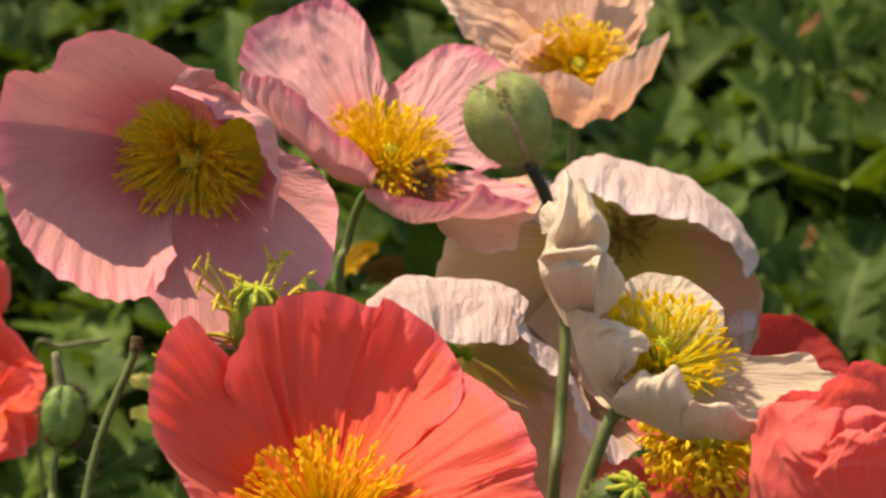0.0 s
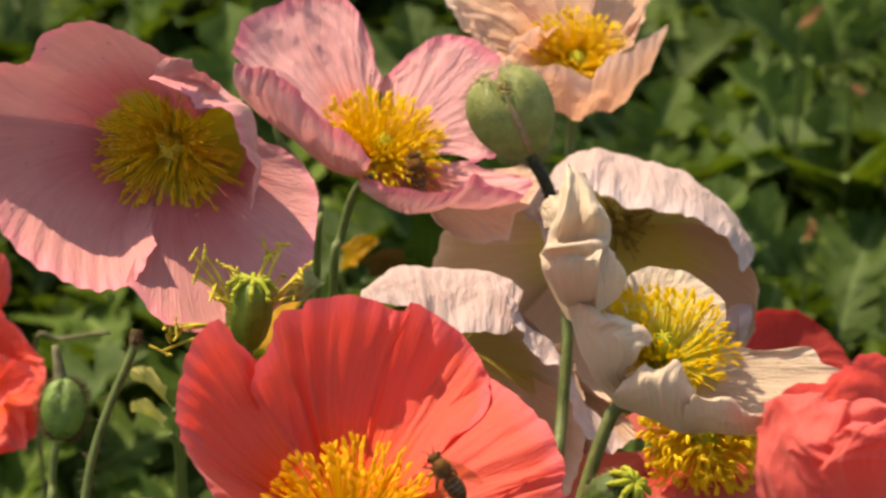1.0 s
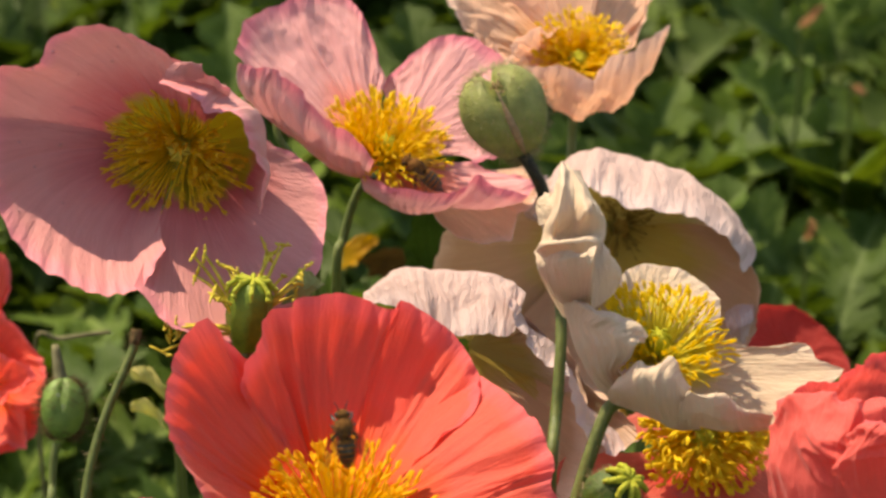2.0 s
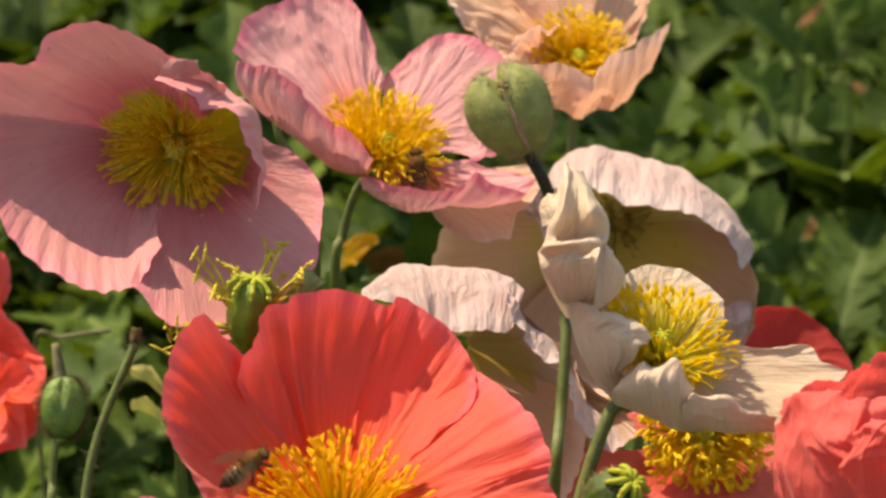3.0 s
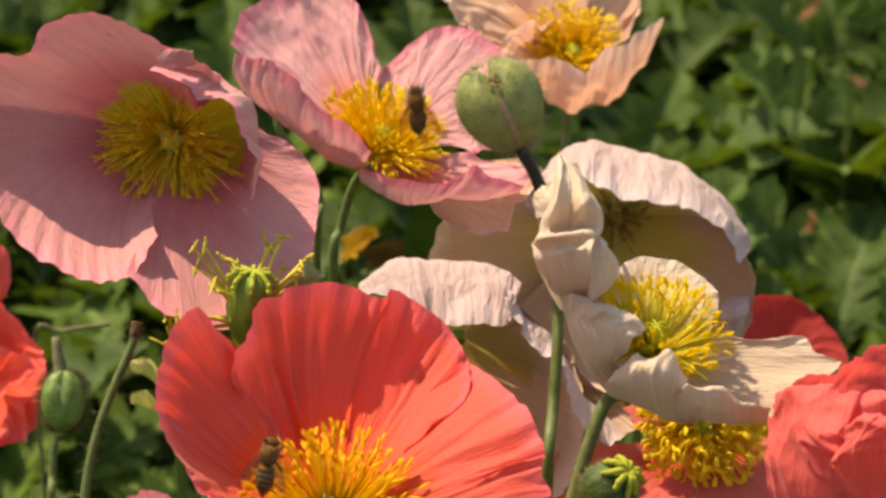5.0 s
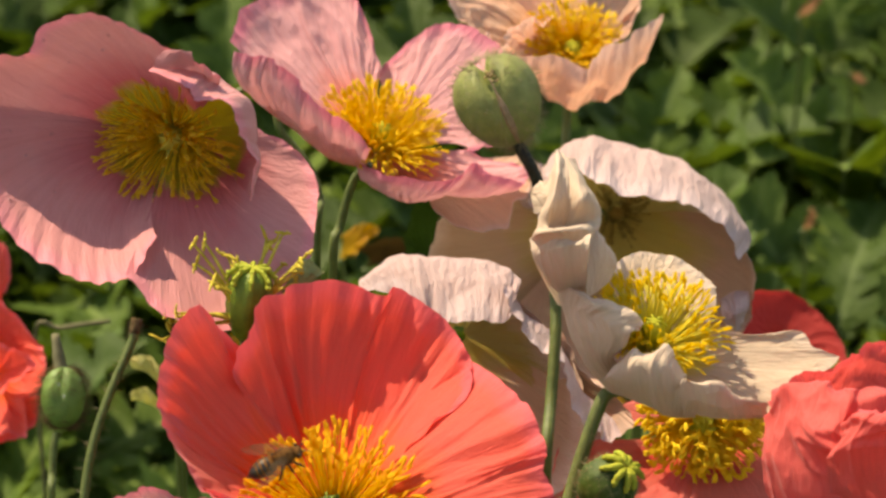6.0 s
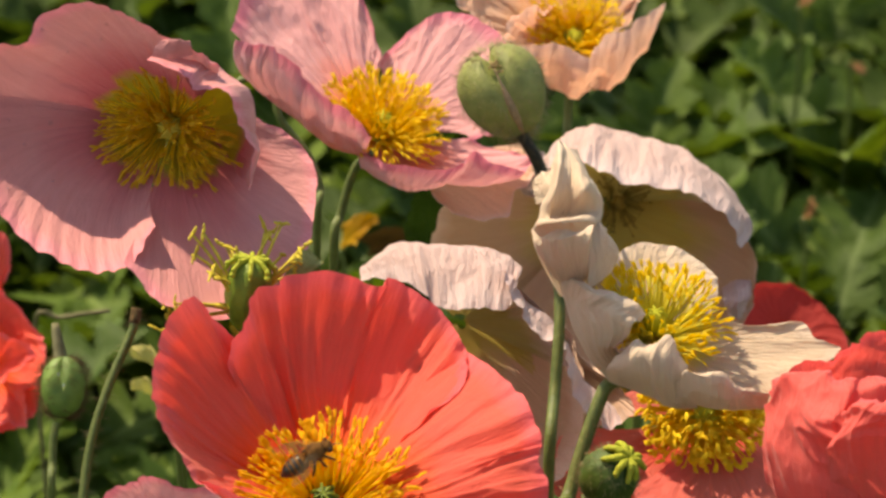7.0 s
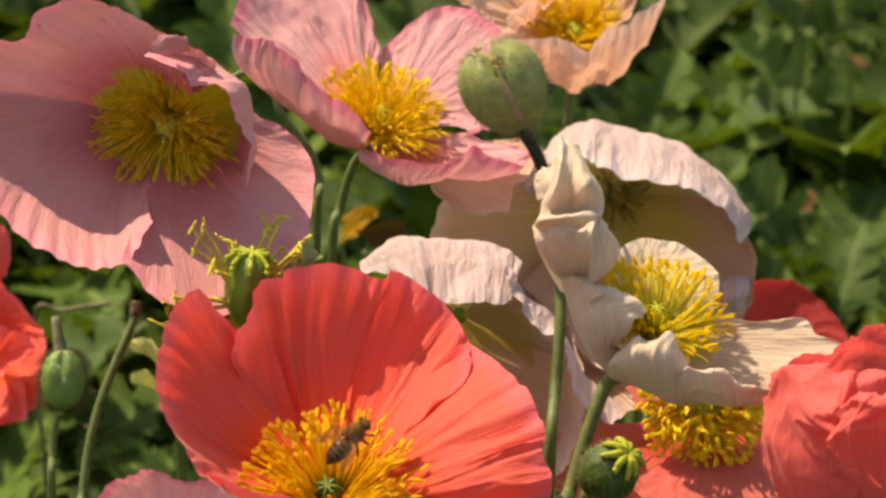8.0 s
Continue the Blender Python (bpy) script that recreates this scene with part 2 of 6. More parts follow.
def spline(points, u):
    """Catmull-Rom curve through the points, u from 0 to 1."""
    p = np.array(points, dtype=float)
    p = np.vstack([2 * p[0] - p[1], p, 2 * p[-1] - p[-2]])
    x = np.clip(np.asarray(u, dtype=float), 0, 1) * (len(p) - 3)
    i = np.minimum(x.astype(int), len(p) - 4)
    f = (x - i)[:, None]
    a, b, c, d = p[i], p[i + 1], p[i + 2], p[i + 3]
    return 0.5 * (2 * b + (c - a) * f + (2 * a - 5 * b + 4 * c - d) * f ** 2 + (3 * b - a - 3 * c + d) * f ** 3)


def grain(rng, x, y):
    """Smooth random relief between -1 and 1; x and y count its bumps."""
    x, y = x - x.min(), y - y.min()
    table = rng.uniform(-1, 1, (int(y.max()) + 3, int(x.max()) + 3))
    i, j = x.astype(int), y.astype(int)
    f, g = x - i, y - j
    f, g = f * f * (3 - 2 * f), g * g * (3 - 2 * g)
    return (table[j, i] * (1 - f) + table[j, i + 1] * f) * (1 - g) + (table[j + 1, i] * (1 - f) + table[j + 1, i + 1] * f) * g


def ridge(n):
    return 1 - 2.4 * np.abs(n) ** 0.8


def crumpled(thing, mat, P, seed, crease, frill, crinkle, fringe, tone, label, start=0.0, crush=0.0):
    """Creases, frills and a ragged edge laid on a smooth petal, base row first, in millimetres on the leaning plane."""
    rng = np.random.default_rng(seed)
    nv, nu = P.shape[:2]
    U, V = np.meshgrid(np.linspace(0, 1, nu), np.linspace(0, 1, nv))
    span = np.linalg.norm(np.diff(P[-1], axis=0), axis=1).sum()
    few = max(span / 14, 2.5)
    along = np.gradient(P, axis=0)
    along /= np.linalg.norm(along, axis=2)[..., None] + 1e-9
    ragged = 0.55 * grain(rng, U * few * 1.3, V * 0) + 0.42 * grain(rng, U * few * 4, V * 0) + 0.22 * grain(rng, U * few * 9, V * 0)
    P = P + along * (V ** 6 * fringe * ragged)[..., None]
    N = np.cross(np.gradient(P, axis=1), np.gradient(P, axis=0))
    N /= np.linalg.norm(N, axis=2)[..., None] + 1e-9
    W = U + 0.22 / few * grain(rng, U * few * 0.8, V * 2.5) + 0.05 * (V - 1) * grain(rng, U * 2, V * 1.2)
    broad = grain(rng, W * few * 0.5, V * 0.9)
    pleat = ridge(grain(rng, W * few * 2.6, V * 0.8)) * (0.6 + 0.6 * grain(rng, U * few * 0.7, V * 2))
    fine = ridge(grain(rng, W * few * 6.5, V * 1.5)) * (0.5 + 0.5 * grain(rng, U * few, V * 3))
    folds = crease * (0.85 * broad + 0.62 * pleat + 0.24 * fine) * np.sin(np.pi * np.clip(V, 0, 1) * 0.6)
    small = crinkle * V * (0.65 * grain(rng, W * few * 2.6 + V, V * 6) + 0.3 * ridge(grain(rng, W * few * 3.4, V * 9 + 3 * U)))
    lip = frill * V ** 5 * (0.8 * grain(rng, U * few * 1.6, V * 1.5) + 0.5 * grain(rng, U * few * 4, V * 2)) + 0.5 * frill * V ** 9 * grain(rng, U * span / 1.6, V)
    if crush:
        tall = np.linalg.norm(np.diff(P[:, nu // 2], axis=0), axis=1).sum()
        x, y = U * span / 15, V * tall / 15
        x, y = x + 0.35 * grain(rng, x * 0.7, y * 0.7), y + 0.35 * grain(rng, x * 0.7, y * 0.7)
        facets = ridge(grain(rng, x + 0.6 * y, y - 0.6 * x)) + 0.7 * ridge(grain(rng, x - 0.4 * y, y + 0.8 * x)) + 0.4 * ridge(grain(rng, 2.3 * x, 2.3 * y + x))
        folds = folds + crush * facets * np.sin(np.pi * np.clip(0.12 + V, 0, 1) * 0.6)
    P = P + N * (folds + small + lip)[..., None]
    verts = [spot(p) for p in P.reshape(-1, 3)]
    faces = [(j * nu + i, j * nu + i + 1, (j + 1) * nu + i + 1, (j + 1) * nu + i) for j in range(nv - 1) for i in range(nu - 1)]
    return part("petal", (verts, faces, np.stack([U.ravel() * span / 60, start + (1 - start) * V.ravel() ** tone], 1)), mat, thing, label)


def petal(thing, mat, base, belly, rim, seed, crease=0.5, frill=0.8, crinkle=0.25, fringe=1.0, tone=1.0, label="", nu=96, nv=46, crush=0.0):
    """A poppy petal from its base over its belly to its frilled rim."""
    u = np.linspace(0, 1, nu)
    v = np.linspace(0.03, 1, nv)[:, None, None]
    P = (1 - v) ** 2 * np.array(base, dtype=float) + 2 * v * (1 - v) * spline(belly, u) + v ** 2 * spline(rim, u)
    return crumpled(thing, mat, P, seed, crease, frill, crinkle, fringe, tone, label, 0.0, crush)


def curled_petal(thing, mat, rows, seed, crease=0.5, frill=0.4, crinkle=0.2, fringe=0.8, start=0.45, label="", nu=80, nv=64, crush=0.0):
    """A petal that curls or folds over itself: smooth through rows of places up to its rim; start: how far out from the heart the first row lies."""
    u = np.linspace(0, 1, nu)
    net = np.stack([spline(row, u) for row in rows])
    P = spline(net.reshape(len(rows), -1), np.linspace(0, 1, nv)).reshape(nv, nu, 3)
    return crumpled(thing, mat, P, seed, crease, frill, crinkle, fringe, 1.0, label, start, crush)


def dewdrops(petal_ob, places, nu=96, nv=46):
    """Tiny beads of water on a petal; places: how far across and how far out, from 0 to 1."""
    mesh = petal_ob.data
    for k, (u, v) in enumerate(places):
        corner = mesh.vertices[round(v * (nv - 1)) * nu + round(u * (nu - 1))]
        n = corner.normal if corner.normal.dot(FRONT) > 0 else -corner.normal
        at = WHERE[petal_ob.name] + corner.co + n * 0.00012
        part("dewdrop", egg(at, n, 0.5, 0.7 + 0.25 * (k % 3), 6, 9), WATER, petal_ob, "clear bead of water")


def tube(points, radii, sides=8, steps=1):
    """A round stalk through places in the world; radii in metres, first to last."""
    pts = [Vector(p) for p in (spline([tuple(q) for q in points], np.linspace(0, 1, (len(points) - 1) * steps + 1)) if steps > 1 else points)]
    for _ in range(6 if steps > 1 else 0):
        pts = [pts[0]] + [pts[i] * 0.5 + (pts[i - 1] + pts[i + 1]) * 0.25 for i in range(1, len(pts) - 1)] + [pts[-1]]
    verts, faces = [], []
    side = None
    for i, p in enumerate(pts):
        d = (pts[min(i + 1, len(pts) - 1)] - pts[max(i - 1, 0)]).normalized()
        if side is None:
            side = d.cross(Vector((0.3, 0.9, 0.31))).normalized()
        side = (side - d * side.dot(d)).normalized()
        other = d.cross(side)
        r = np.interp(i / (len(pts) - 1), np.linspace(0, 1, len(radii)), radii)
        verts += [p + (side * math.cos(a) + other * math.sin(a)) * r for a in (2 * math.pi * k / sides for k in range(sides))]
    for i in range(len(pts) - 1):
        faces += [(i * sides + k, i * sides + (k + 1) % sides, (i + 1) * sides + (k + 1) % sides, (i + 1) * sides + k) for k in range(sides)]
    faces += [tuple(range(sides))[::-1], tuple(range(len(verts) - sides, len(verts)))]
    return verts, faces


def turned(centre, axis, profile, sides=20, ribs=0, rib=0.0):
    """A body of revolution; profile: rows of (along, radius) in millimetres. ribs: ridges round it."""
    axis = axis.normalized()
    a = axis.orthogonal().normalized()
    b = axis.cross(a)
    verts, faces = [], []
    for h, r in profile:
        for k in range(sides):
            g = 2 * math.pi * k / sides
            q = r * (1 + rib * math.cos(ribs * g)) if ribs else r
            verts.append(centre + (axis * h + (a * math.cos(g) + b * math.sin(g)) * q) / 1000)
    for i in range(len(profile) - 1):
        faces += [(i * sides + k, i * sides + (k + 1) % sides, (i + 1) * sides + (k + 1) % sides, (i + 1) * sides + k) for k in range(sides)]
    faces += [tuple(range(sides))[::-1], tuple(range(len(verts) - sides, len(verts)))]
    return verts, faces


def egg(centre, axis, length, width, rows=10, sides=16, taper=0.0):
    """An egg along axis, millimetres."""
    rows_ = [(-math.cos(math.pi * i / rows) * length / 2, max(0.02, math.sin(math.pi * i / rows)) * width / 2 * (1 - taper * (i / rows - 0.5))) for i in range(rows + 1)]
    return turned(centre, axis, rows_, sides)


def hairs(roots, rng, length, thick=0.00006):
    """Fine bristles; roots: (place, direction)."""
    shapes = []
    for p, d in roots:
        d = (d + Vector(rng.normal(0, 0.28, 3))).normalized()
        s = d.orthogonal().normalized() * thick
        o = d.cross(s)
        tip = p + d * length * rng.uniform(0.6, 1.25) + Vector((0, 0, -0.1)) * length
        shapes.append(([p + s, p - s * 0.5 + o * 0.87, p - s * 0.5 - o * 0.87, tip], [(0, 1, 3), (1, 2, 3), (2, 0, 3)]))
    return joined(shapes)


def stamen_mesh(seed, anther):
    """One stamen a unit long: a filament that bows outwards, tipped by a two-lobed anther."""
    rng = np.random.default_rng(seed)
    bow = rng.uniform(0.02, 0.14)
    tip = Vector((bow, rng.uniform(-0.05, 0.05), 0.93))
    rod = tube([Vector((0, 0, 0)), Vector((bow * 0.1, 0, 0.45)), tip], [0.019, 0.013, 0.014], 5, 2)
    lean = Vector((rng.uniform(-0.5, 0.9), rng.uniform(-0.7, 0.7), 1)).normalized()
    side = lean.orthogonal().normalized() * 0.022
    k = rng.uniform(0.85, 1.2)
    lobes = [egg(tip + lean * 0.03 + side * q, lean + side * q * 4, 190 * k, 46 * k, 5, 7) for q in (-1, 1)]
    verts, faces = joined([rod, *lobes])
    mesh = bpy.data.meshes.new("stamen")
    mesh.from_pydata([tuple(v) for v in verts], [], faces)
    mesh.shade_smooth()
    mesh.materials.append(GREEN_FILAMENT if anther is LEMON else DULL if anther is DULL else FILAMENT)
    mesh.materials.append(anther)
    for face in mesh.polygons[len(rod[1]):]:
        face.material_index = 1
    return mesh


STAMENS = {}


def stamens(thing, centre, axis, length, spread, count, seed, anther=None, ring=3.0, size=1.0, inner=0.15, sag=0.1):
    """Stamens that fan out round the pistil; each is a part."""
    rng = np.random.default_rng(seed)
    anther = anther or ANTHER
    if anther.name not in STAMENS:
        STAMENS[anther.name] = [stamen_mesh(300 + k, anther) for k in range(8)]
    axis = way(axis)
    a = axis.orthogonal().normalized()
    b = axis.cross(a)
    c = spot(centre) - WHERE[thing.name]
    for k in range(count):
        g = k * 2.39996 + rng.normal(0, 0.25)
        f = inner + (1 - inner) * math.sqrt((k + 0.5) / count)
        out = a * math.cos(g) + b * math.sin(g)
        s = radians(spread) * f + rng.normal(0, 0.1)
        d = (axis * math.cos(s) + out * math.sin(s) - Vector((0, 0, sag * rng.uniform(0, 1)))).normalized()
        bow = (out - d * out.dot(d)).normalized()
        m = Matrix((bow, d.cross(bow), d)).transposed().to_4x4()
        m.translation = c + out * ring / 1000 * (0.35 + 0.65 * f)
        wide = length * size / 1000
        ob = new("stamen", STAMENS[anther.name][rng.integers(8)])
        ob.parent = thing
        ob.matrix_basis = m @ Matrix.Diagonal((wide, wide, length / 1000 * rng.uniform(0.5, 1.08), 1))


def pistil(thing, centre, axis, width, height, rays=8, body=None, name="pistil", crown=None):
    """The green seed vessel with a star of stigma rays on top."""
    c, axis = spot(centre), way(axis)
    rows = [(0, 0.25), (0.08, 0.55), (0.25, 0.85), (0.5, 1.0), (0.75, 0.98), (0.9, 0.86), (1.0, 0.6), (1.04, 0.1)]
    vessel = part(name, turned(c, axis, [(h * height, r * width / 2) for h, r in rows], 32, rays, 0.05), body or POD, thing, "ripening green seed vessel")
    a = axis.orthogonal().normalized()
    b = axis.cross(a)
    top = c + axis * height / 1000
    for k in range(rays):
        g = 2 * math.pi * k / rays
        o = a * math.cos(g) + b * math.sin(g)
        w = width / 2000
        line = [top + axis * w * 0.12, top + o * w * 0.5 + axis * w * 0.18, top + o * w * 0.98 - axis * w * 0.05, top + o * w * 1.12 - axis * w * 0.5]
        knobs = [egg(Vector(q), o + axis * math.sin(7 * k + i), w * (330 + 60 * math.sin(5 * k + 2 * i)), w * (250 + 70 * math.sin(3 * k + 4 * i)), 4, 6) for i, q in enumerate(spline([tuple(p) for p in line], np.array([0.45, 0.78, 0.97])))]
        part("stigma_ray", joined([tube(line, [w * 0.09, w * 0.12, w * 0.11, w * 0.09], 7, 3), *knobs]), crown or STIGMA, vessel)


def stem(thing, points, radius=1.6, mat=None, hairy=0, seed=1, bottom=True):
    """A stalk from below the head to the root; points in millimetres on the leaning plane."""
    pts = [spot(p) for p in points]
    if bottom:
        foot = WHERE[thing.name] - Vector((0, 0, 0.01))
        last = pts[-1]
        pts += [last.lerp(foot, 0.5), foot]
    stalk = part("stem", tube(pts, [radius / 1000 * 0.95, radius / 1000, radius / 1000 * 1.1], 10, 8), mat or STALK, thing)
    if hairy:
        rng = np.random.default_rng(seed)
        line = spline([tuple(p) for p in pts[:len(points)]], np.linspace(0, 1, hairy))
        roots = []
        for i in range(hairy - 1):
            d = Vector(line[i + 1] - line[i]).normalized()
            s = d.orthogonal().normalized()
            g = rng.uniform(0, 6.28)
            o = s * math.cos(g) + d.cross(s) * math.sin(g)
            roots.append((Vector(line[i]) + o * radius / 1000 * 0.9, o))
        part("hairs", hairs(roots, rng, 0.0026, 0.00005), HAIR, stalk, "fine pale bristles", "stuff")
    return stalk


def leaf_mesh(name, seed, lobes, width, bend, mat, n=64, side=4):
    """A deeply lobed and toothed poppy leaf one unit long, arched along its midrib, with a grooved midrib."""
    rng = np.random.default_rng(seed)
    rows, faces, m = [], [], 2 * side + 1
    flip = rng.uniform(-0.02, 0.02)
    for i in range(n):
        s = i / (n - 1)
        envelope = (math.sin(math.pi * min(1, max(0.0, (s - 0.2) / 0.8) ** 0.85)) + 0.04) if s > 0.2 else 0.045
        x, z = math.sin(bend * s) / bend, (math.cos(bend * s) - 1) / bend
        wavy = 0.022 * math.sin(9 * s + seed)
        for k in range(-side, side + 1):
            q = k / side
            at = s + (0.03 + flip) * (k > 0)
            lobe = abs(math.sin(math.pi * (lobes * at + 0.12))) ** 0.7
            tooth = abs(math.sin(math.pi * (3 * lobes * at + 0.3)))
            half = width * envelope * (0.2 + 0.66 * lobe + 0.16 * tooth * (s > 0.22))
            sweep = 0.15 * abs(q) ** 1.4 * half / max(width, 1e-6)
            rows.append((x + sweep, q * half, z + 0.22 * abs(q) * half + wavy * q + 0.05 * half * math.sin(7 * q + 26 * s)))
    for i in range(n - 1):
        faces += [(i * m + k, i * m + k + 1, (i + 1) * m + k + 1, (i + 1) * m + k) for k in range(m - 1)]
    mesh = bpy.data.meshes.new(name)
    mesh.from_pydata(rows, [], faces)
    mesh.shade_smooth()
    mesh.materials.append(mat)
    return mesh


# ---- ground ----
def ground():
    rng = np.random.default_rng(5)
    near = np.linspace(-1.2, 2.4, 91)
    ys = np.concatenate([[-60, -12, -4], near, [5, 15, 60, 300]])
    xs = np.concatenate([[-300, -60, -12, -4], np.linspace(-1.5, 1.5, 76), [4, 12, 60, 300]])
    verts = [(x, y, 0.012 * noise.noise((x * 9, y * 9, 1)) + 0.006 * noise.noise((x * 40, y * 40, 3)) - 0.008) for y in ys for x in xs]
    k = len(xs)
    faces = [(j * k + i, j * k + i + 1, (j + 1) * k + i + 1, (j + 1) * k + i) for j in range(len(ys) - 1) for i in range(k - 1)]
    mesh = bpy.data.meshes.new("ground")
    mesh.from_pydata(verts, [], faces)
    mesh.shade_smooth()
    mesh.materials.append(SOIL)
    tagged(new("ground", mesh), "dark crumbly garden soil under the plants", "ground", kind="structure")


ground()

# ---- flowers ----
def pink_hooded_poppy():
    f = rooted("poppy_flower", (-65.2, 30.1, 5.3), (0.02, 0.05), "large soft pink poppy with a hooded top petal", "flower", "poppies")
    base = (-64.7, 30.2, 2.7)
    petal(f, PINK, base, [(-48.8, 30.3, 3.0), (-42.1, 22.9, 3.0), (-43.2, 10.8, 5.3), (-51.0, 2.8, 9.3), (-64.2, 2.8, 10.7), (-71.0, 8.1, 8.0)], [(-44.8, 32.5, 2.3), (-33.6, 25.3, 3.3), (-29.9, 13.3, 9.0), (-33.4, -1.2, 18.6), (-47.5, -14.9, 26.6), (-62.7, -12.8, 33.9), (-74.3, -2.7, 30.6)], 11, 0.5, 0.5)
    side = petal(f, PINK, base, [(-89.1, 36.4, -1.3), (-97.3, 29.7, -2.6), (-94.5, 18.9, -1.3), (-83.5, 10.8, 1.4), (-72.6, 12.2, 4.0)], [(-109.8, 37.1, 16.0), (-109.1, 22.5, 18.6), (-102.6, 7.3, 24.0), (-90.3, -1.8, 29.3), (-78.5, -4.8, 29.9), (-72.2, -1.8, 27.9), (-67.0, 6.0, 23.3)], 12, 0.5, 0.6)
    top = petal(f, PINK, base, [(-93.7, 24.4, -6.6), (-90.1, 42.9, 2.7), (-78.8, 49.2, 10.7), (-69.1, 47.6, 16.0), (-61.0, 43.5, 18.6), (-53.0, 39.5, 15.0)], [(-111.8, 27.3, 12.0), (-106.9, 46.8, 20.0), (-97.0, 48.4, 21.3), (-95.1, 54.6, 20.6), (-85.6, 58.4, 23.3), (-72.9, 54.3, 26.6), (-65.0, 49.4, 27.7), (-58.5, 46.4, 27.9), (-52.5, 43.0, 25.5)], 13, 0.9, 0.8, 0.35, tone=1.25)
    petal(f, PINK, base, [(-59.6, 55.3, 10.0), (-46.4, 53.9, 7.0), (-36.0, 40.9, 3.6), (-37.6, 26.6, -1.0), (-43.1, 14.8, -2.0)], [(-68.5, 45.4, 28.7), (-60.3, 40.6, 31.4), (-57.6, 37.5, 31.9), (-51.8, 37.8, 30.9), (-48.0, 30.7, 29.3), (-44.9, 23.4, 26.6), (-45.6, 14.5, 23.3)], 14, 0.9, 0.7, 0.35, tone=1.6)
    dewdrops(top, ((0.05, 0.96), (0.22, 0.98), (0.34, 0.93), (0.5, 0.98), (0.58, 0.97), (0.64, 0.98), (0.3, 0.7), (0.44, 0.62), (0.52, 0.75)))
    dewdrops(side, ((0.08, 0.8), (0.2, 0.7), (0.12, 0.55), (0.3, 0.86), (0.4, 0.6)))
    curled_petal(f, PINK, [[(-67.6, 45.1, 30.0), (-63.1, 44.7, 31.0), (-58.0, 45.6, 30.0)], [(-67.0, 47.2, 31.0), (-62.5, 46.8, 33.0), (-58.5, 47.4, 32.0)], [(-64.9, 49.2, 32.0), (-61.4, 49.1, 34.0), (-58.8, 48.8, 32.0)], [(-64.6, 48.8, 29.0), (-61.6, 48.8, 30.0), (-59.4, 48.4, 29.0)]], 17, 0.6, 0.4, 0.3, 0.6, 0.45)
    # stamens coloured darker to stand for the hood's shade
    stamens(f, (-65.7, 29.2, 4.0), (-0.28, -0.5, 1), 13.5, 60, 330, 15, SHADED_ANTHER, ring=6, inner=0.02, size=0.8)
    stamens(f, (-65.7, 29.3, 3.5), (-0.12, -0.3, 1), 8, 50, 70, 16, SHADED_ANTHER, ring=6, inner=0.02, size=1.1)
    pistil(f, (-64.7, 30.2, 2.7), (-0.1, -0.2, 1), 6, 4, 6, WITHERED, crown=WITHERED)
    stem(f, [(-63.5, 29.0, 0.0), (-61.1, 19.0, -4.0), (-57.2, -1.2, -6.6)])
    return f


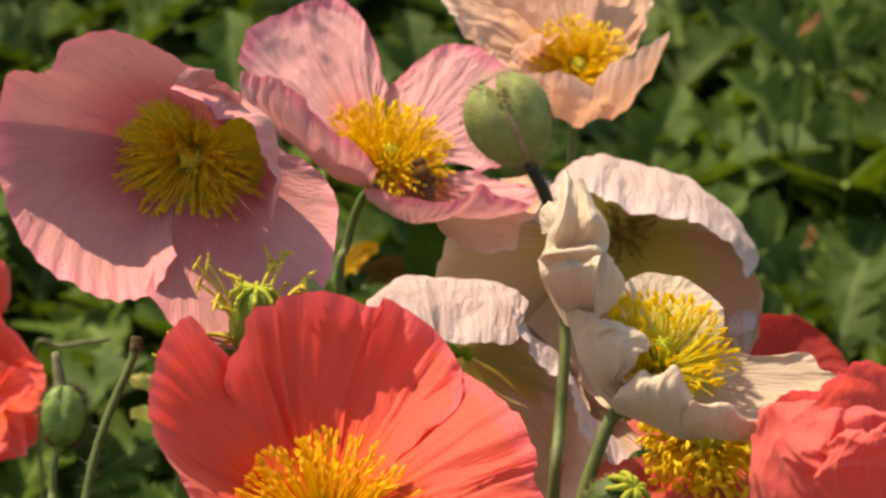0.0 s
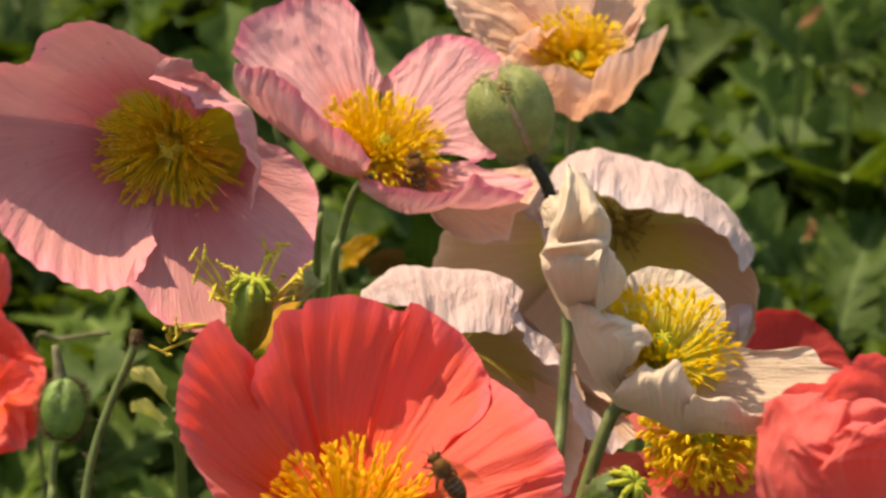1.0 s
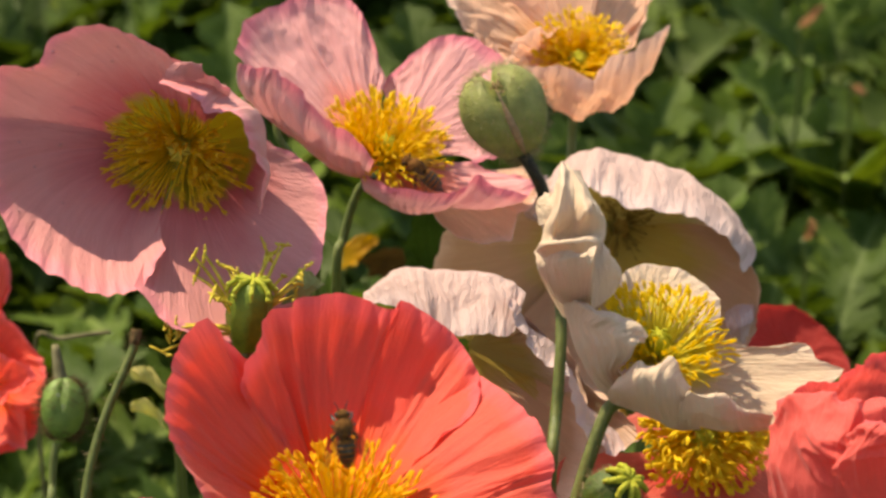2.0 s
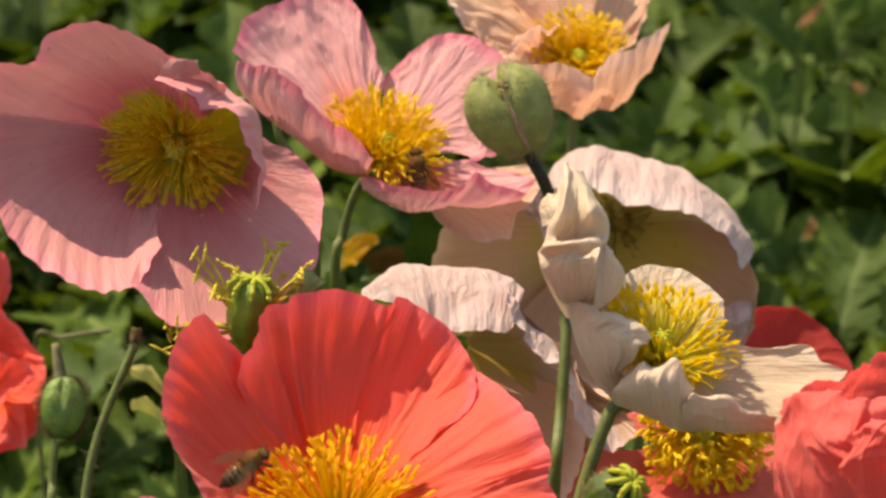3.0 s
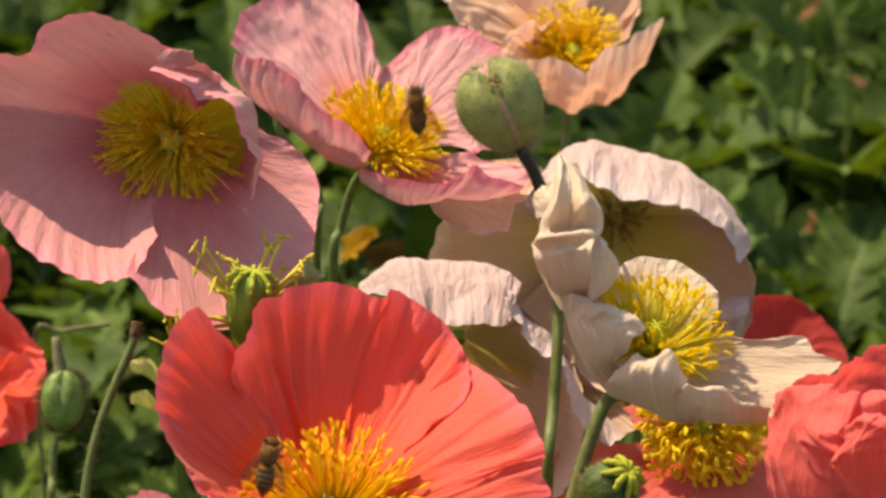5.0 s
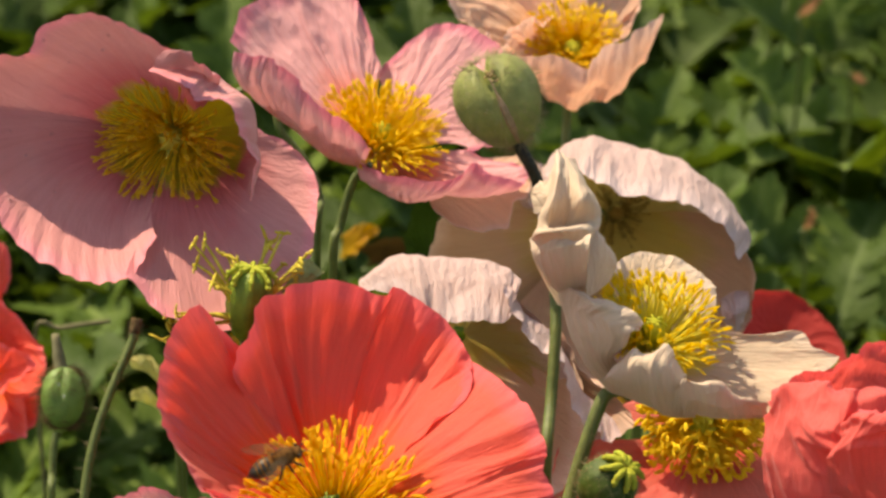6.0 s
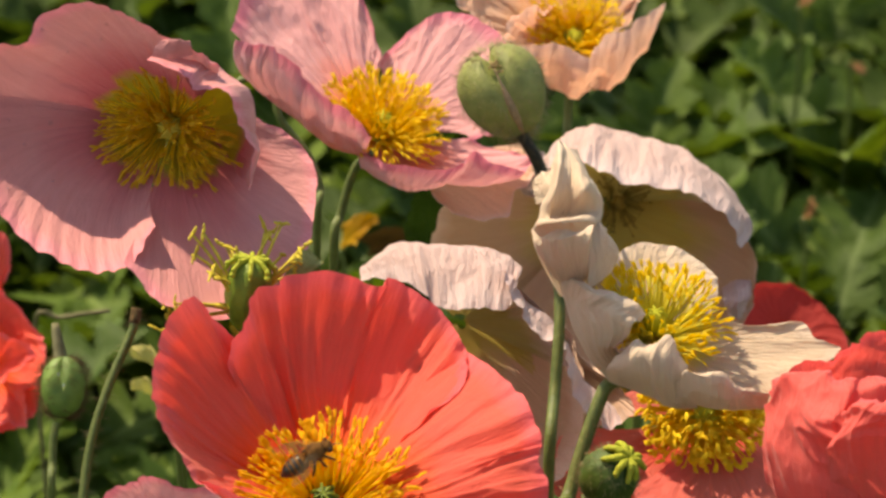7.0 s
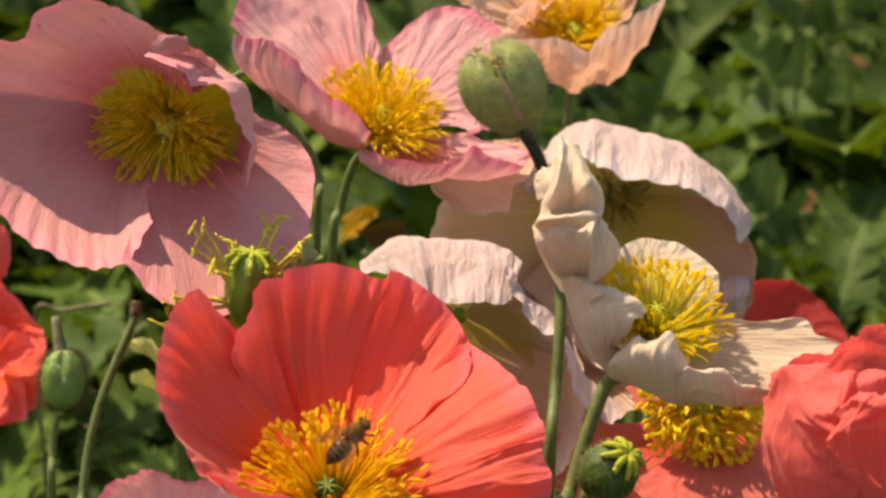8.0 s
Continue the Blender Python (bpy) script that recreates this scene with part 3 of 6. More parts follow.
def rose_poppy():
    f = rooted("poppy_flower", (-17.2, 29.8, -80.0), (-0.015, 0.04), "rose pink poppy with crinkled upright petals and golden stamens", "flower", "poppies")
    base = (-16.8, 29.4, -81.4)
    petal(f, ROSE, base, [(-38.6, 41.1, -90.1), (-37.3, 56.0, -96.7), (-27.1, 59.0, -96.7), (-18.2, 51.5, -93.8)], [(-53.7, 58.5, -88.7), (-51.9, 66.9, -94.5), (-41.8, 72.3, -98.8), (-34.5, 75.7, -101.0), (-26.4, 73.9, -101.0), (-20.4, 64.1, -97.4), (-15.8, 50.3, -93.8)], 21, 1.9, 1.2, 0.6, crush=0.5)
    petal(f, ROSE, base, [(-58.3, 40.6, -77.1), (-52.3, 34.6, -71.3), (-32.1, 20.2, -68.4), (-22.1, 21.6, -68.4)], [(-52.8, 54.6, -61.9), (-48.4, 52.7, -55.5), (-41.6, 50.7, -51.3), (-32.6, 41.5, -50.6), (-24.8, 35.5, -52.6), (-18.4, 29.4, -59.5)], 22, 1.0, 0.9, 0.7)
    petal(f, ROSE, base, [(-55.0, 39.6, -84.0), (-50.0, 33.6, -79.0), (-33.1, 22.2, -75.0), (-24.1, 22.6, -74.0)], [(-51.0, 51.6, -70.0), (-46.4, 50.0, -63.5), (-40.0, 47.0, -59.5), (-32.0, 38.5, -58.5), (-25.0, 33.0, -60.0), (-19.0, 28.5, -66.0)], 27, 0.8, 0.8, 0.5)
    petal(f, ROSE, base, [(-13.8, 45.7, -95.9), (-5.0, 48.6, -95.9), (2.3, 42.6, -93.0), (3.8, 33.7, -87.2)], [(-17.1, 49.5, -98.8), (-9.4, 57.7, -100.3), (-2.8, 63.0, -100.3), (6.8, 62.8, -98.8), (15.6, 55.2, -94.5), (17.7, 42.5, -90.1), (14.0, 31.4, -84.3), (6.7, 29.1, -80.0)], 23, 0.9, 0.8, 0.6)
    petal(f, ROSE, base, [(-20.7, 15.9, -71.3), (-12.0, 8.0, -65.5), (-2.0, 8.0, -64.1), (9.4, 10.9, -67.0), (13.8, 23.2, -74.2), (-0.6, 29.1, -78.6)], [(-22.1, 26.2, -69.9), (-12.0, 22.9, -61.2), (-2.0, 21.5, -60.5), (4.4, 22.6, -61.2), (7.7, 26.4, -63.3), (12.3, 23.3, -64.8), (20.2, 21.7, -69.9), (21.6, 25.2, -72.8), (13.9, 27.6, -77.1), (5.2, 29.7, -80.0)], 24, 0.9, 0.9, 0.7)
    petal(f, PEACH, base, [(-3.5, 16.1, -82.9), (6.7, 13.2, -80.0), (18.2, 17.5, -80.0), (16.9, 26.3, -84.3)], [(-6.4, 21.9, -80.0), (-1.7, 13.8, -75.7), (2.0, 11.1, -74.2), (7.8, 8.8, -73.5), (12.4, 8.9, -72.8), (16.3, 10.2, -73.5), (17.9, 16.0, -74.2), (21.9, 18.2, -75.7), (24.7, 25.0, -78.6), (20.5, 29.2, -82.9)], 26, 0.4, 0.3, 0.15)
    stamens(f, (-16.2, 31.3, -80.0), (0.24, 0.68, 0.62), 14, 62, 440, 25, ring=5, inner=0.02, size=0.7)
    pistil(f, (-16.2, 31.3, -80.0), (0.1, 0.5, 0.7), 5, 6.5, 8, LIME, crown=LIME)
    stem(f, [(-18.7, 26.0, -81.4), (-23.1, 22.0, -84.3), (-26.9, 8.9, -88.7), (-28.7, -5.7, -91.6)], 1.2)
    return f


def peach_poppy():
    f = rooted("poppy_flower", (35.1, 59.2, -160.0), (0.0, 0.05), "peach poppy with crumpled ruffled petals and golden heart", "flower", "poppies")
    base = (36.0, 57.0, -161.6)
    petal(f, PEACH, base, [(11.9, 56.3, -163.1), (8.8, 69.1, -169.3), (18.3, 79.0, -175.6), (27.8, 79.2, -178.7)], [(16.7, 58.5, -150.7), (7.1, 63.6, -153.8), (-1.4, 74.7, -158.4), (-1.4, 84.6, -166.2), (10.4, 93.0, -174.0), (26.3, 95.1, -180.2)], 31, 2.4, 1.6, 2.2, crush=0.55)
    petal(f, PEACH, base, [(34.2, 79.3, -180.2), (45.3, 76.1, -180.2), (53.0, 71.2, -177.1), (52.7, 62.9, -169.3)], [(24.7, 93.8, -183.3), (39.1, 95.5, -184.9), (53.2, 88.9, -181.8), (56.5, 77.5, -177.1), (52.7, 66.0, -169.3)], 32, 1.6, 1.0, 0.9, crush=0.55)
    petal(f, PEACH, base, [(14.9, 45.1, -155.3), (25.6, 34.9, -150.7), (36.3, 32.5, -147.6), (49.2, 34.0, -149.1), (59.0, 47.0, -155.3)], [(14.8, 58.7, -149.1), (22.4, 57.2, -143.7), (30.8, 56.8, -141.3), (39.1, 52.9, -139.8), (43.7, 59.5, -140.6), (50.0, 60.8, -144.4), (55.6, 65.6, -149.1), (61.3, 69.0, -153.8)], 33, 0.8, 1.1, 1.3, crush=0.9)
    petal(f, PEACH, base, [(25.8, 51.5, -160.0), (22.7, 59.2, -160.0), (26.0, 65.8, -166.2)], [(18.6, 54.8, -147.6), (16.3, 59.3, -146.0), (20.2, 64.8, -147.6), (27.1, 65.7, -150.7), (31.1, 68.3, -155.3)], 34, 2.0, 1.4, 1.8, crush=0.55)
    petal(f, PEACH, base, [(26.0, 69.1, -169.3), (34.0, 75.6, -172.4), (41.8, 75.6, -172.4)], [(15.0, 78.1, -163.1), (22.9, 92.9, -172.4), (34.1, 97.2, -177.1), (45.1, 93.3, -177.1)], 36, 0.9, 0.9, 0.6)
    stamens(f, (35.9, 59.2, -160.0), (0.08, 0.45, 0.7), 11, 62, 360, 35, ring=5, inner=0.02, size=0.9)
    pistil(f, (35.9, 58.9, -160.0), (0.08, 0.4, 0.7), 5, 3, 8, LIME, crown=LIME)
    stem(f, [(34.9, 50.1, -163.1), (34.6, 37.7, -166.2), (34.0, 17.4, -172.4)], 1.4)
    return f


def nodding_bud():
    f = rooted("poppy_bud", (14.2, 37.7, 0.0), (0.01, 0.03), "plump hairy green poppy bud splitting along a pinkish seam", "flower bud")
    c, axis = spot((14.6, 38.3, 0.0)), way((-0.42, 0.9, 0.18))
    rows = [(-11.6, 0.3), (-11.0, 2.9), (-9.4, 5.4), (-6.6, 7.7), (-3.0, 9.4), (0.5, 10.1), (4.0, 9.9), (7.2, 8.6), (9.3, 6.6), (10.5, 4.2), (10.9, 1.3)]
    body = part("bud_body", bud_shape(c, axis, rows, FRONT, 3.2), BUD, f)
    side = axis.cross(FRONT).normalized()
    face = side.cross(axis).normalized()
    seam = [c + (axis * h + face * (r * (0.9 if h < -5 else 0.925))) / 1000 for h, r in rows[1:-3]]
    part("seam", tube(seam, [0.0002, 0.0007, 0.0011, 0.0009, 0.0003, 0.0001], 8, 4), SEAM, body, "pale pinkish split in the bud")
    rng = np.random.default_rng(43)
    top = c + (axis * 7.4 + face * 5.6 + side * 0.8) / 1000
    part("dry_tip", joined([egg(top + Vector(rng.normal(0, 0.0009, 3)), Vector(rng.normal(0, 1, 3)), rng.uniform(1.0, 2.2), 0.7, 5, 7) for _ in range(12)]), DRY, body, "dry brown papery tip", "stuff")
    roots = []
    for _ in range(1300):
        k = rng.uniform(0, 10)
        i = int(k)
        h, r = [rows[i][j] + (rows[i + 1][j] - rows[i][j]) * (k - i) for j in (0, 1)]
        g = rng.uniform(0, 6.28)
        o = side * math.cos(g) + face * math.sin(g)
        roots.append((c + (axis * h + o * r * 0.97) / 1000, (o + axis * (0.1 * h - 0.35)).normalized()))
    part("hairs", hairs(roots, rng, 0.0031, 0.00007), HAIR, body, "fine brown bristles", "stuff")
    stem(f, [(18.9, 28.0, 0.0), (21.6, 24.0, -0.7), (23.9, 19.0, -2.7), (26.1, 8.2, -5.4), (27.5, -3.9, -4.0), (27.9, -16.0, 0.0), (26.5, -34.6, 2.7), (24.8, -58.5, 5.4)], 1.35, STALK, 420, 44)
    bend = [spot(q) for q in [(18.8, 28.3, 0.3), (21.5, 24.0, -0.4), (23.7, 19.2, -2.4), (25.0, 14.3, -3.8)]]
    neck = part("stem_neck", tube(bend, [0.0015, 0.00145], 10, 6), DARK_STALK, f, "dark bristly bend below the bud")
    line = spline([tuple(q) for q in bend], np.linspace(0, 1, 170))
    roots = []
    for q in line:
        d = Vector(rng.normal(0, 1, 3)).normalized()
        roots.append((Vector(q) + d * 0.001, d))
    part("hairs", hairs(roots, rng, 0.0026, 0.00007), BROWN_TIP, neck, "fine dark bristles", "stuff")
    return f


def bud_shape(c, axis, rows, face, cleft=0.0):
    """A bud with a groove down its face and two swollen halves."""
    side = axis.cross(face).normalized()
    face = side.cross(axis).normalized()
    verts, faces, n = [], [], 48
    fine = [tuple(q) for q in spline(rows, np.linspace(0, 1, 33))]
    for h, r in fine:
        for k in range(n):
            g = 2 * math.pi * k / n
            top = max(0.0, min(1.0, (h - fine[0][0]) / (fine[-1][0] - fine[0][0])))
            dent = 1 - (0.04 + 0.5 * top ** 3) * math.exp(-(math.sin(g / 2 - math.pi / 4) / (0.09 + 0.1 * top ** 4)) ** 2)
            dent *= 1 + 0.025 * math.cos(2 * g)
            across = math.cos(g) * r / 10
            h2 = h - cleft * math.exp(-((across + 0.02) / 0.12) ** 2) * top ** 4
            verts.append(c + (axis * h2 + (side * math.cos(g) + face * math.sin(g)) * max(r, 0.1) * dent) / 1000)
    for i in range(len(fine) - 1):
        faces += [(i * n + k, i * n + (k + 1) % n, (i + 1) * n + (k + 1) % n, (i + 1) * n + k) for k in range(n)]
    faces += [tuple(range(n))[::-1], tuple(range(len(verts) - n, len(verts)))]
    return verts, faces


def blush_hooded_poppy():
    f = rooted("poppy_flower", (46.3, 13.8, -129.0), (0.01, 0.04), "pale blush poppy cup with a domed hood and olive heart", "flower", "poppies")
    base = (46.0, 13.2, -141.0)
    petal(f, BLUSH, base, [(22.1, 31.9, -134.0), (31.2, 46.3, -136.0), (46.3, 48.3, -136.0), (62.2, 44.3, -136.0), (78.9, 34.2, -134.0), (95.5, 13.8, -131.0)], [(21.5, 18.1, -115.5), (29.9, 21.0, -111.0), (38.0, 22.7, -106.5), (45.3, 18.5, -104.2), (58.6, 16.7, -103.5), (67.5, 13.5, -104.2), (75.1, 8.3, -106.5), (77.0, 1.6, -109.5)], 51, 1.1, 1.0, 0.9, crush=0.3)
    # inner petals, the hood's shade in their colour
    petal(f, BLUSH_IN_SHADE, base, [(71.4, 17.0, -133.5), (83.7, 1.7, -135.0), (76.1, -12.1, -137.8), (56.2, -18.3, -138.8), (36.2, -12.1, -138.8), (27.0, -1.4, -137.0)], [(75.5, 10.6, -112.5), (82.4, 0.1, -115.5), (82.8, -8.8, -115.5), (78.7, -18.0, -112.5), (62.0, -29.6, -111.0), (44.1, -32.6, -111.0), (26.4, -29.9, -120.0), (14.5, -18.0, -129.0)], 52, 0.3, 0.6, 0.15)
    petal(f, BLUSH_IN_SHADE, base, [(26.8, 18.4, -132.5), (17.6, 12.3, -133.5), (14.6, 1.7, -138.0), (26.7, -12.0, -141.5)], [(24.9, 26.8, -110.5), (17.5, 21.2, -111.0), (7.0, 18.0, -112.5), (0.9, 14.5, -114.0), (-2.4, 7.0, -122.5), (-3.0, -4.4, -132.5), (10.0, -18.0, -141.0), (32.5, -23.9, -137.0)], 53, 0.4, 0.5)
    petal(f, BLUSH, base, [(32.7, 16.8, -129.0), (26.5, 16.7, -124.5)], [(30.7, 23.2, -111.0), (26.1, 20.9, -108.0), (23.2, 16.5, -108.0), (24.7, 12.0, -109.5), (30.0, 3.1, -112.5)], 54, 0.9, 1.0, 0.6, crush=0.4)
    curled_petal(f, BLUSH, [
        [(20.6, 16.0, -116.0), (23.3, 14.8, -113.0), (25.9, 15.6, -111.0)],
        [(19.4, 20.4, -111.0), (22.4, 20.3, -106.0), (25.8, 20.6, -106.0)],
        [(20.2, 24.8, -108.0), (22.5, 26.5, -106.0), (25.8, 26.0, -108.0)]], 56, 0.6, 0.8, 0.5, 1.2, crush=0.4)
    curled_petal(f, BLUSH, [
        [(73.9, -9.2, -120.0), (77.3, -7.0, -118.0), (81.4, -7.0, -118.0)],
        [(73.9, -12.7, -111.0), (76.9, -12.0, -107.0), (81.0, -10.9, -111.0)],
        [(75.7, -15.7, -112.0), (77.7, -17.1, -110.0), (79.9, -14.8, -112.0)]], 57, 0.7, 0.8, 0.5, 1.0, crush=0.4)
    stamens(f, (46.9, 14.2, -136.5), (0.15, -0.1, 1), 7, 62, 110, 55, DULL, ring=3)
    pistil(f, (46.6, 13.8, -139.0), (0.15, -0.1, 1), 4.5, 4, 6, DULL, crown=DULL)
    stem(f, [(46.3, 12.5, -147.0), (52.2, 3.3, -159.0), (53.9, -24.8, -162.0)])
    return f


def blush_cup_poppy():
    f = rooted("poppy_flower", (9.2, -22.1, -38.3), (0.0, 0.03), "blush white poppy cup nodding forward with a jagged rim", "flower", "poppies")
    base = (4.4, -16.8, -53.5)
    petal(f, BLUSH, base, [(-22.8, 7.1, -38.3), (-17.3, 18.2, -38.3), (-0.6, 19.6, -38.3), (16.1, 16.8, -38.3), (25.9, 7.1, -38.3)], [(-19.9, -6.1, -28.6), (-12.9, -5.6, -24.5), (-5.3, -8.1, -21.7), (-1.2, -11.4, -20.3), (6.3, -13.5, -19.0), (11.7, -12.4, -19.0), (15.9, -11.9, -19.6), (16.6, -8.8, -21.7)], 61, 1.0, 1.1, 0.8, 2.0, crush=0.35)
    petal(f, BLUSH, base, [(20.3, 0.1, -38.3), (30.1, -8.2, -38.3), (38.5, -22.2, -39.7), (44.1, -33.4, -41.0)], [(15.2, -4.0, -21.7), (17.9, -13.5, -19.0), (24.0, -20.4, -19.0), (28.9, -24.5, -20.3), (32.3, -34.1, -21.7), (37.9, -41.1, -24.5), (43.6, -40.5, -28.6)], 62, 1.2, 1.1, 0.9, 1.6)
    # inner petals, darkened in colour where the cup shades them
    petal(f, BLUSH_IN_SHADE, base, [(-11.9, -22.5, -56.2), (-3.4, -39.5, -56.2), (13.6, -45.2, -56.2), (26.3, -35.2, -54.9), (24.9, -16.8, -53.5), (16.3, -8.3, -50.7)], [(-19.9, -13.7, -32.8), (-17.0, -43.8, -24.5), (9.0, -60.1, -21.7), (26.9, -56.2, -24.5), (34.0, -44.0, -30.0), (34.9, -30.3, -32.8), (30.0, -19.3, -36.9), (16.7, -6.7, -27.2)], 63, 0.25, 0.5, 0.12, tone=0.6)
    petal(f, BLUSH_IN_SHADE, base, [(24.8, -16.8, -50.7), (31.8, -25.2, -49.3), (34.6, -36.4, -48.0)], [(28.1, -16.6, -41.0), (35.7, -27.0, -39.7), (45.4, -34.7, -38.3), (47.3, -39.1, -36.9), (42.5, -41.3, -36.9), (35.6, -43.3, -38.3), (30.1, -43.9, -39.7)], 64, 0.6, 0.7, 0.4)
    stem(f, [(13.6, -29.6, -54.9), (14.3, -39.6, -57.6), (15.0, -59.4, -57.6)])
    return f


def cream_poppy():
    f = rooted("poppy_flower", (47.6, -22.0, 30.0), (-0.055, 0.02), "cream poppy with curled twisted petals and lemon stamens", "flower", "poppies")
    base = (48.6, -22.1, 23.5)
    # tall petal twisted upright, with its front flap and the shaded part behind
    curled_petal(f, CREAM, [
        [(28.1, -7.7, 28.0), (30.0, -7.0, 32.0), (32.5, -6.4, 33.0), (35.9, -5.1, 30.0), (39.4, -3.1, 24.0)],
        [(23.1, -1.8, 30.0), (25.9, -1.2, 38.0), (29.7, 0.1, 40.0), (33.7, 1.2, 38.0), (36.0, 2.1, 28.0)],
        [(21.0, 3.8, 31.0), (22.8, 5.0, 44.0), (27.5, 5.5, 49.0), (32.2, 6.0, 46.0), (35.3, 5.8, 32.0)],
        [(20.8, 5.3, 30.0), (22.3, 6.8, 45.0), (26.2, 7.3, 50.0), (32.0, 7.8, 45.0), (35.9, 6.9, 30.0)],
        [(21.9, 6.9, 26.0), (24.4, 8.2, 31.0), (28.1, 7.4, 30.0), (32.2, 8.7, 30.0), (37.1, 9.5, 25.0)],
        [(23.8, 12.6, 24.0), (25.3, 13.7, 37.0), (29.6, 14.7, 32.0), (33.1, 14.3, 36.0), (37.0, 13.5, 22.0)],
        [(25.2, 18.5, 20.0), (26.4, 19.6, 33.0), (29.4, 20.3, 28.0), (32.5, 18.4, 29.0), (34.8, 15.9, 18.0)],
        [(26.3, 22.8, 16.0), (26.9, 23.4, 26.0), (29.1, 23.5, 21.0), (30.7, 22.4, 22.0), (32.8, 20.0, 14.0)],
        [(26.7, 26.2, 14.0), (27.1, 26.6, 19.0), (28.3, 25.6, 15.0), (29.3, 24.6, 17.0), (30.7, 23.4, 12.0)]], 71, 1.0, 0.5, 0.5, 0.6, crush=0.35)
    curled_petal(f, CREAM, [
        [(27.4, -9.8, 16.0), (29.7, -10.4, 20.0), (33.4, -7.4, 26.0)],
        [(23.4, -3.1, 32.0), (27.7, -3.1, 42.0), (33.1, -1.8, 46.0)],
        [(21.5, 2.1, 36.0), (26.3, 2.7, 49.0), (33.4, 3.7, 52.0)],
        [(21.0, 5.3, 34.0), (25.7, 6.1, 46.0), (30.7, 5.3, 50.0), (34.2, 7.0, 48.0)]], 72, 0.7, 0.4, 0.2, 0.6)
    curled_petal(f, CREAM, [
        [(33.3, -8.3, 36.0), (35.8, -7.0, 33.0), (39.1, -4.4, 30.0)],
        [(33.7, 0.1, 36.0), (37.0, 0.8, 34.0), (40.6, -0.5, 30.0)],
        [(34.0, 7.9, 32.0), (37.1, 6.4, 32.0), (40.5, 1.8, 28.0)]], 78, 0.4, 0.3, 0.2, 0.6)
    curled_petal(f, CREAM, [
        [(21.8, 11.4, 19.0), (24.1, 11.9, 25.0), (26.0, 12.4, 27.0)],
        [(21.3, 15.1, 18.0), (23.6, 15.7, 24.0), (26.1, 16.1, 26.0)],
        [(21.5, 18.2, 16.0), (23.3, 18.9, 20.0), (24.7, 18.6, 21.0), (26.3, 20.1, 20.0)]], 70, 0.6, 0.6, 0.4, 1.0, crush=0.3)
    # petal behind the stamens
    petal(f, CREAM, base, [(41.6, -7.8, 17.0), (52.3, -3.8, 15.7), (58.8, -9.1, 17.0)], [(37.6, -3.8, 18.3), (42.5, 1.3, 12.0), (48.9, 2.3, 8.0), (56.0, 1.3, 7.0), (61.9, -2.3, 9.0), (64.6, -6.8, 12.0), (63.8, -11.5, 16.0), (61.5, -16.3, 20.0)], 73, 0.9, 0.7, 0.3)
    # petal spread out sunlit
    petal(f, CREAM, base, [(61.2, -16.9, 20.9), (70.3, -18.2, 22.2), (76.4, -25.9, 27.4), (65.6, -32.3, 32.6)], [(62.7, -16.4, 22.2), (70.2, -16.6, 23.0), (76.9, -17.1, 24.0), (83.2, -16.0, 24.0), (85.7, -19.3, 26.0), (88.4, -20.6, 27.0), (91.7, -22.2, 28.0), (88.2, -24.8, 30.0), (82.5, -27.8, 32.0), (79.1, -32.2, 34.0), (80.9, -36.3, 35.9), (70.4, -33.4, 37.8)], 74, 0.5, 0.5, 0.25)
    # rolled lower petals, seen from outside with their rims turned in
    curled_petal(f, CREAM, [
        [(42.1, -28.1, 22.0), (45.4, -28.7, 22.0), (48.6, -29.4, 22.0), (51.8, -29.3, 24.0)],
        [(38.8, -29.8, 30.0), (46.2, -32.6, 32.0), (52.6, -35.4, 34.0), (58.4, -35.6, 34.0)],
        [(37.1, -27.2, 40.0), (44.3, -28.6, 46.0), (50.5, -29.9, 48.0), (56.0, -31.1, 46.0)],
        [(38.7, -24.5, 43.0), (43.4, -23.4, 50.0), (50.3, -23.0, 52.0), (54.9, -26.7, 48.0)],
        [(40.0, -23.6, 38.0), (43.6, -19.7, 46.0), (46.8, -21.0, 47.0), (51.9, -18.9, 46.0), (53.8, -22.7, 44.0), (56.1, -25.9, 40.0)],
        [(41.8, -24.9, 29.0), (44.9, -22.2, 33.0), (47.7, -22.9, 33.0), (52.1, -21.7, 31.0), (54.0, -24.8, 31.0), (55.7, -27.5, 29.0)]], 75, 0.7, 0.4, 0.3, 0.5)
    curled_petal(f, CREAM, [
        [(47.9, -28.7, 24.0), (53.1, -29.3, 24.0), (58.2, -28.6, 26.0), (62.0, -27.2, 28.0)],
        [(52.7, -34.5, 37.0), (58.7, -35.2, 39.0), (66.5, -36.2, 39.0), (74.4, -35.8, 37.0)],
        [(52.8, -31.1, 48.0), (59.3, -31.7, 50.0), (66.5, -33.3, 48.0), (74.6, -33.8, 41.0)],
        [(53.2, -28.3, 50.0), (55.0, -25.8, 52.0), (59.2, -27.2, 52.0), (63.4, -26.7, 51.0), (67.1, -29.2, 48.0), (71.3, -30.9, 44.0), (75.2, -31.5, 40.0)],
        [(55.5, -28.5, 39.0), (57.5, -27.4, 39.0), (60.7, -28.5, 39.0), (64.7, -28.8, 37.0), (67.9, -30.6, 37.0), (71.9, -32.1, 35.0), (74.6, -32.9, 34.0)]], 79, 0.9, 0.6, 0.4, 0.7, crush=0.3)
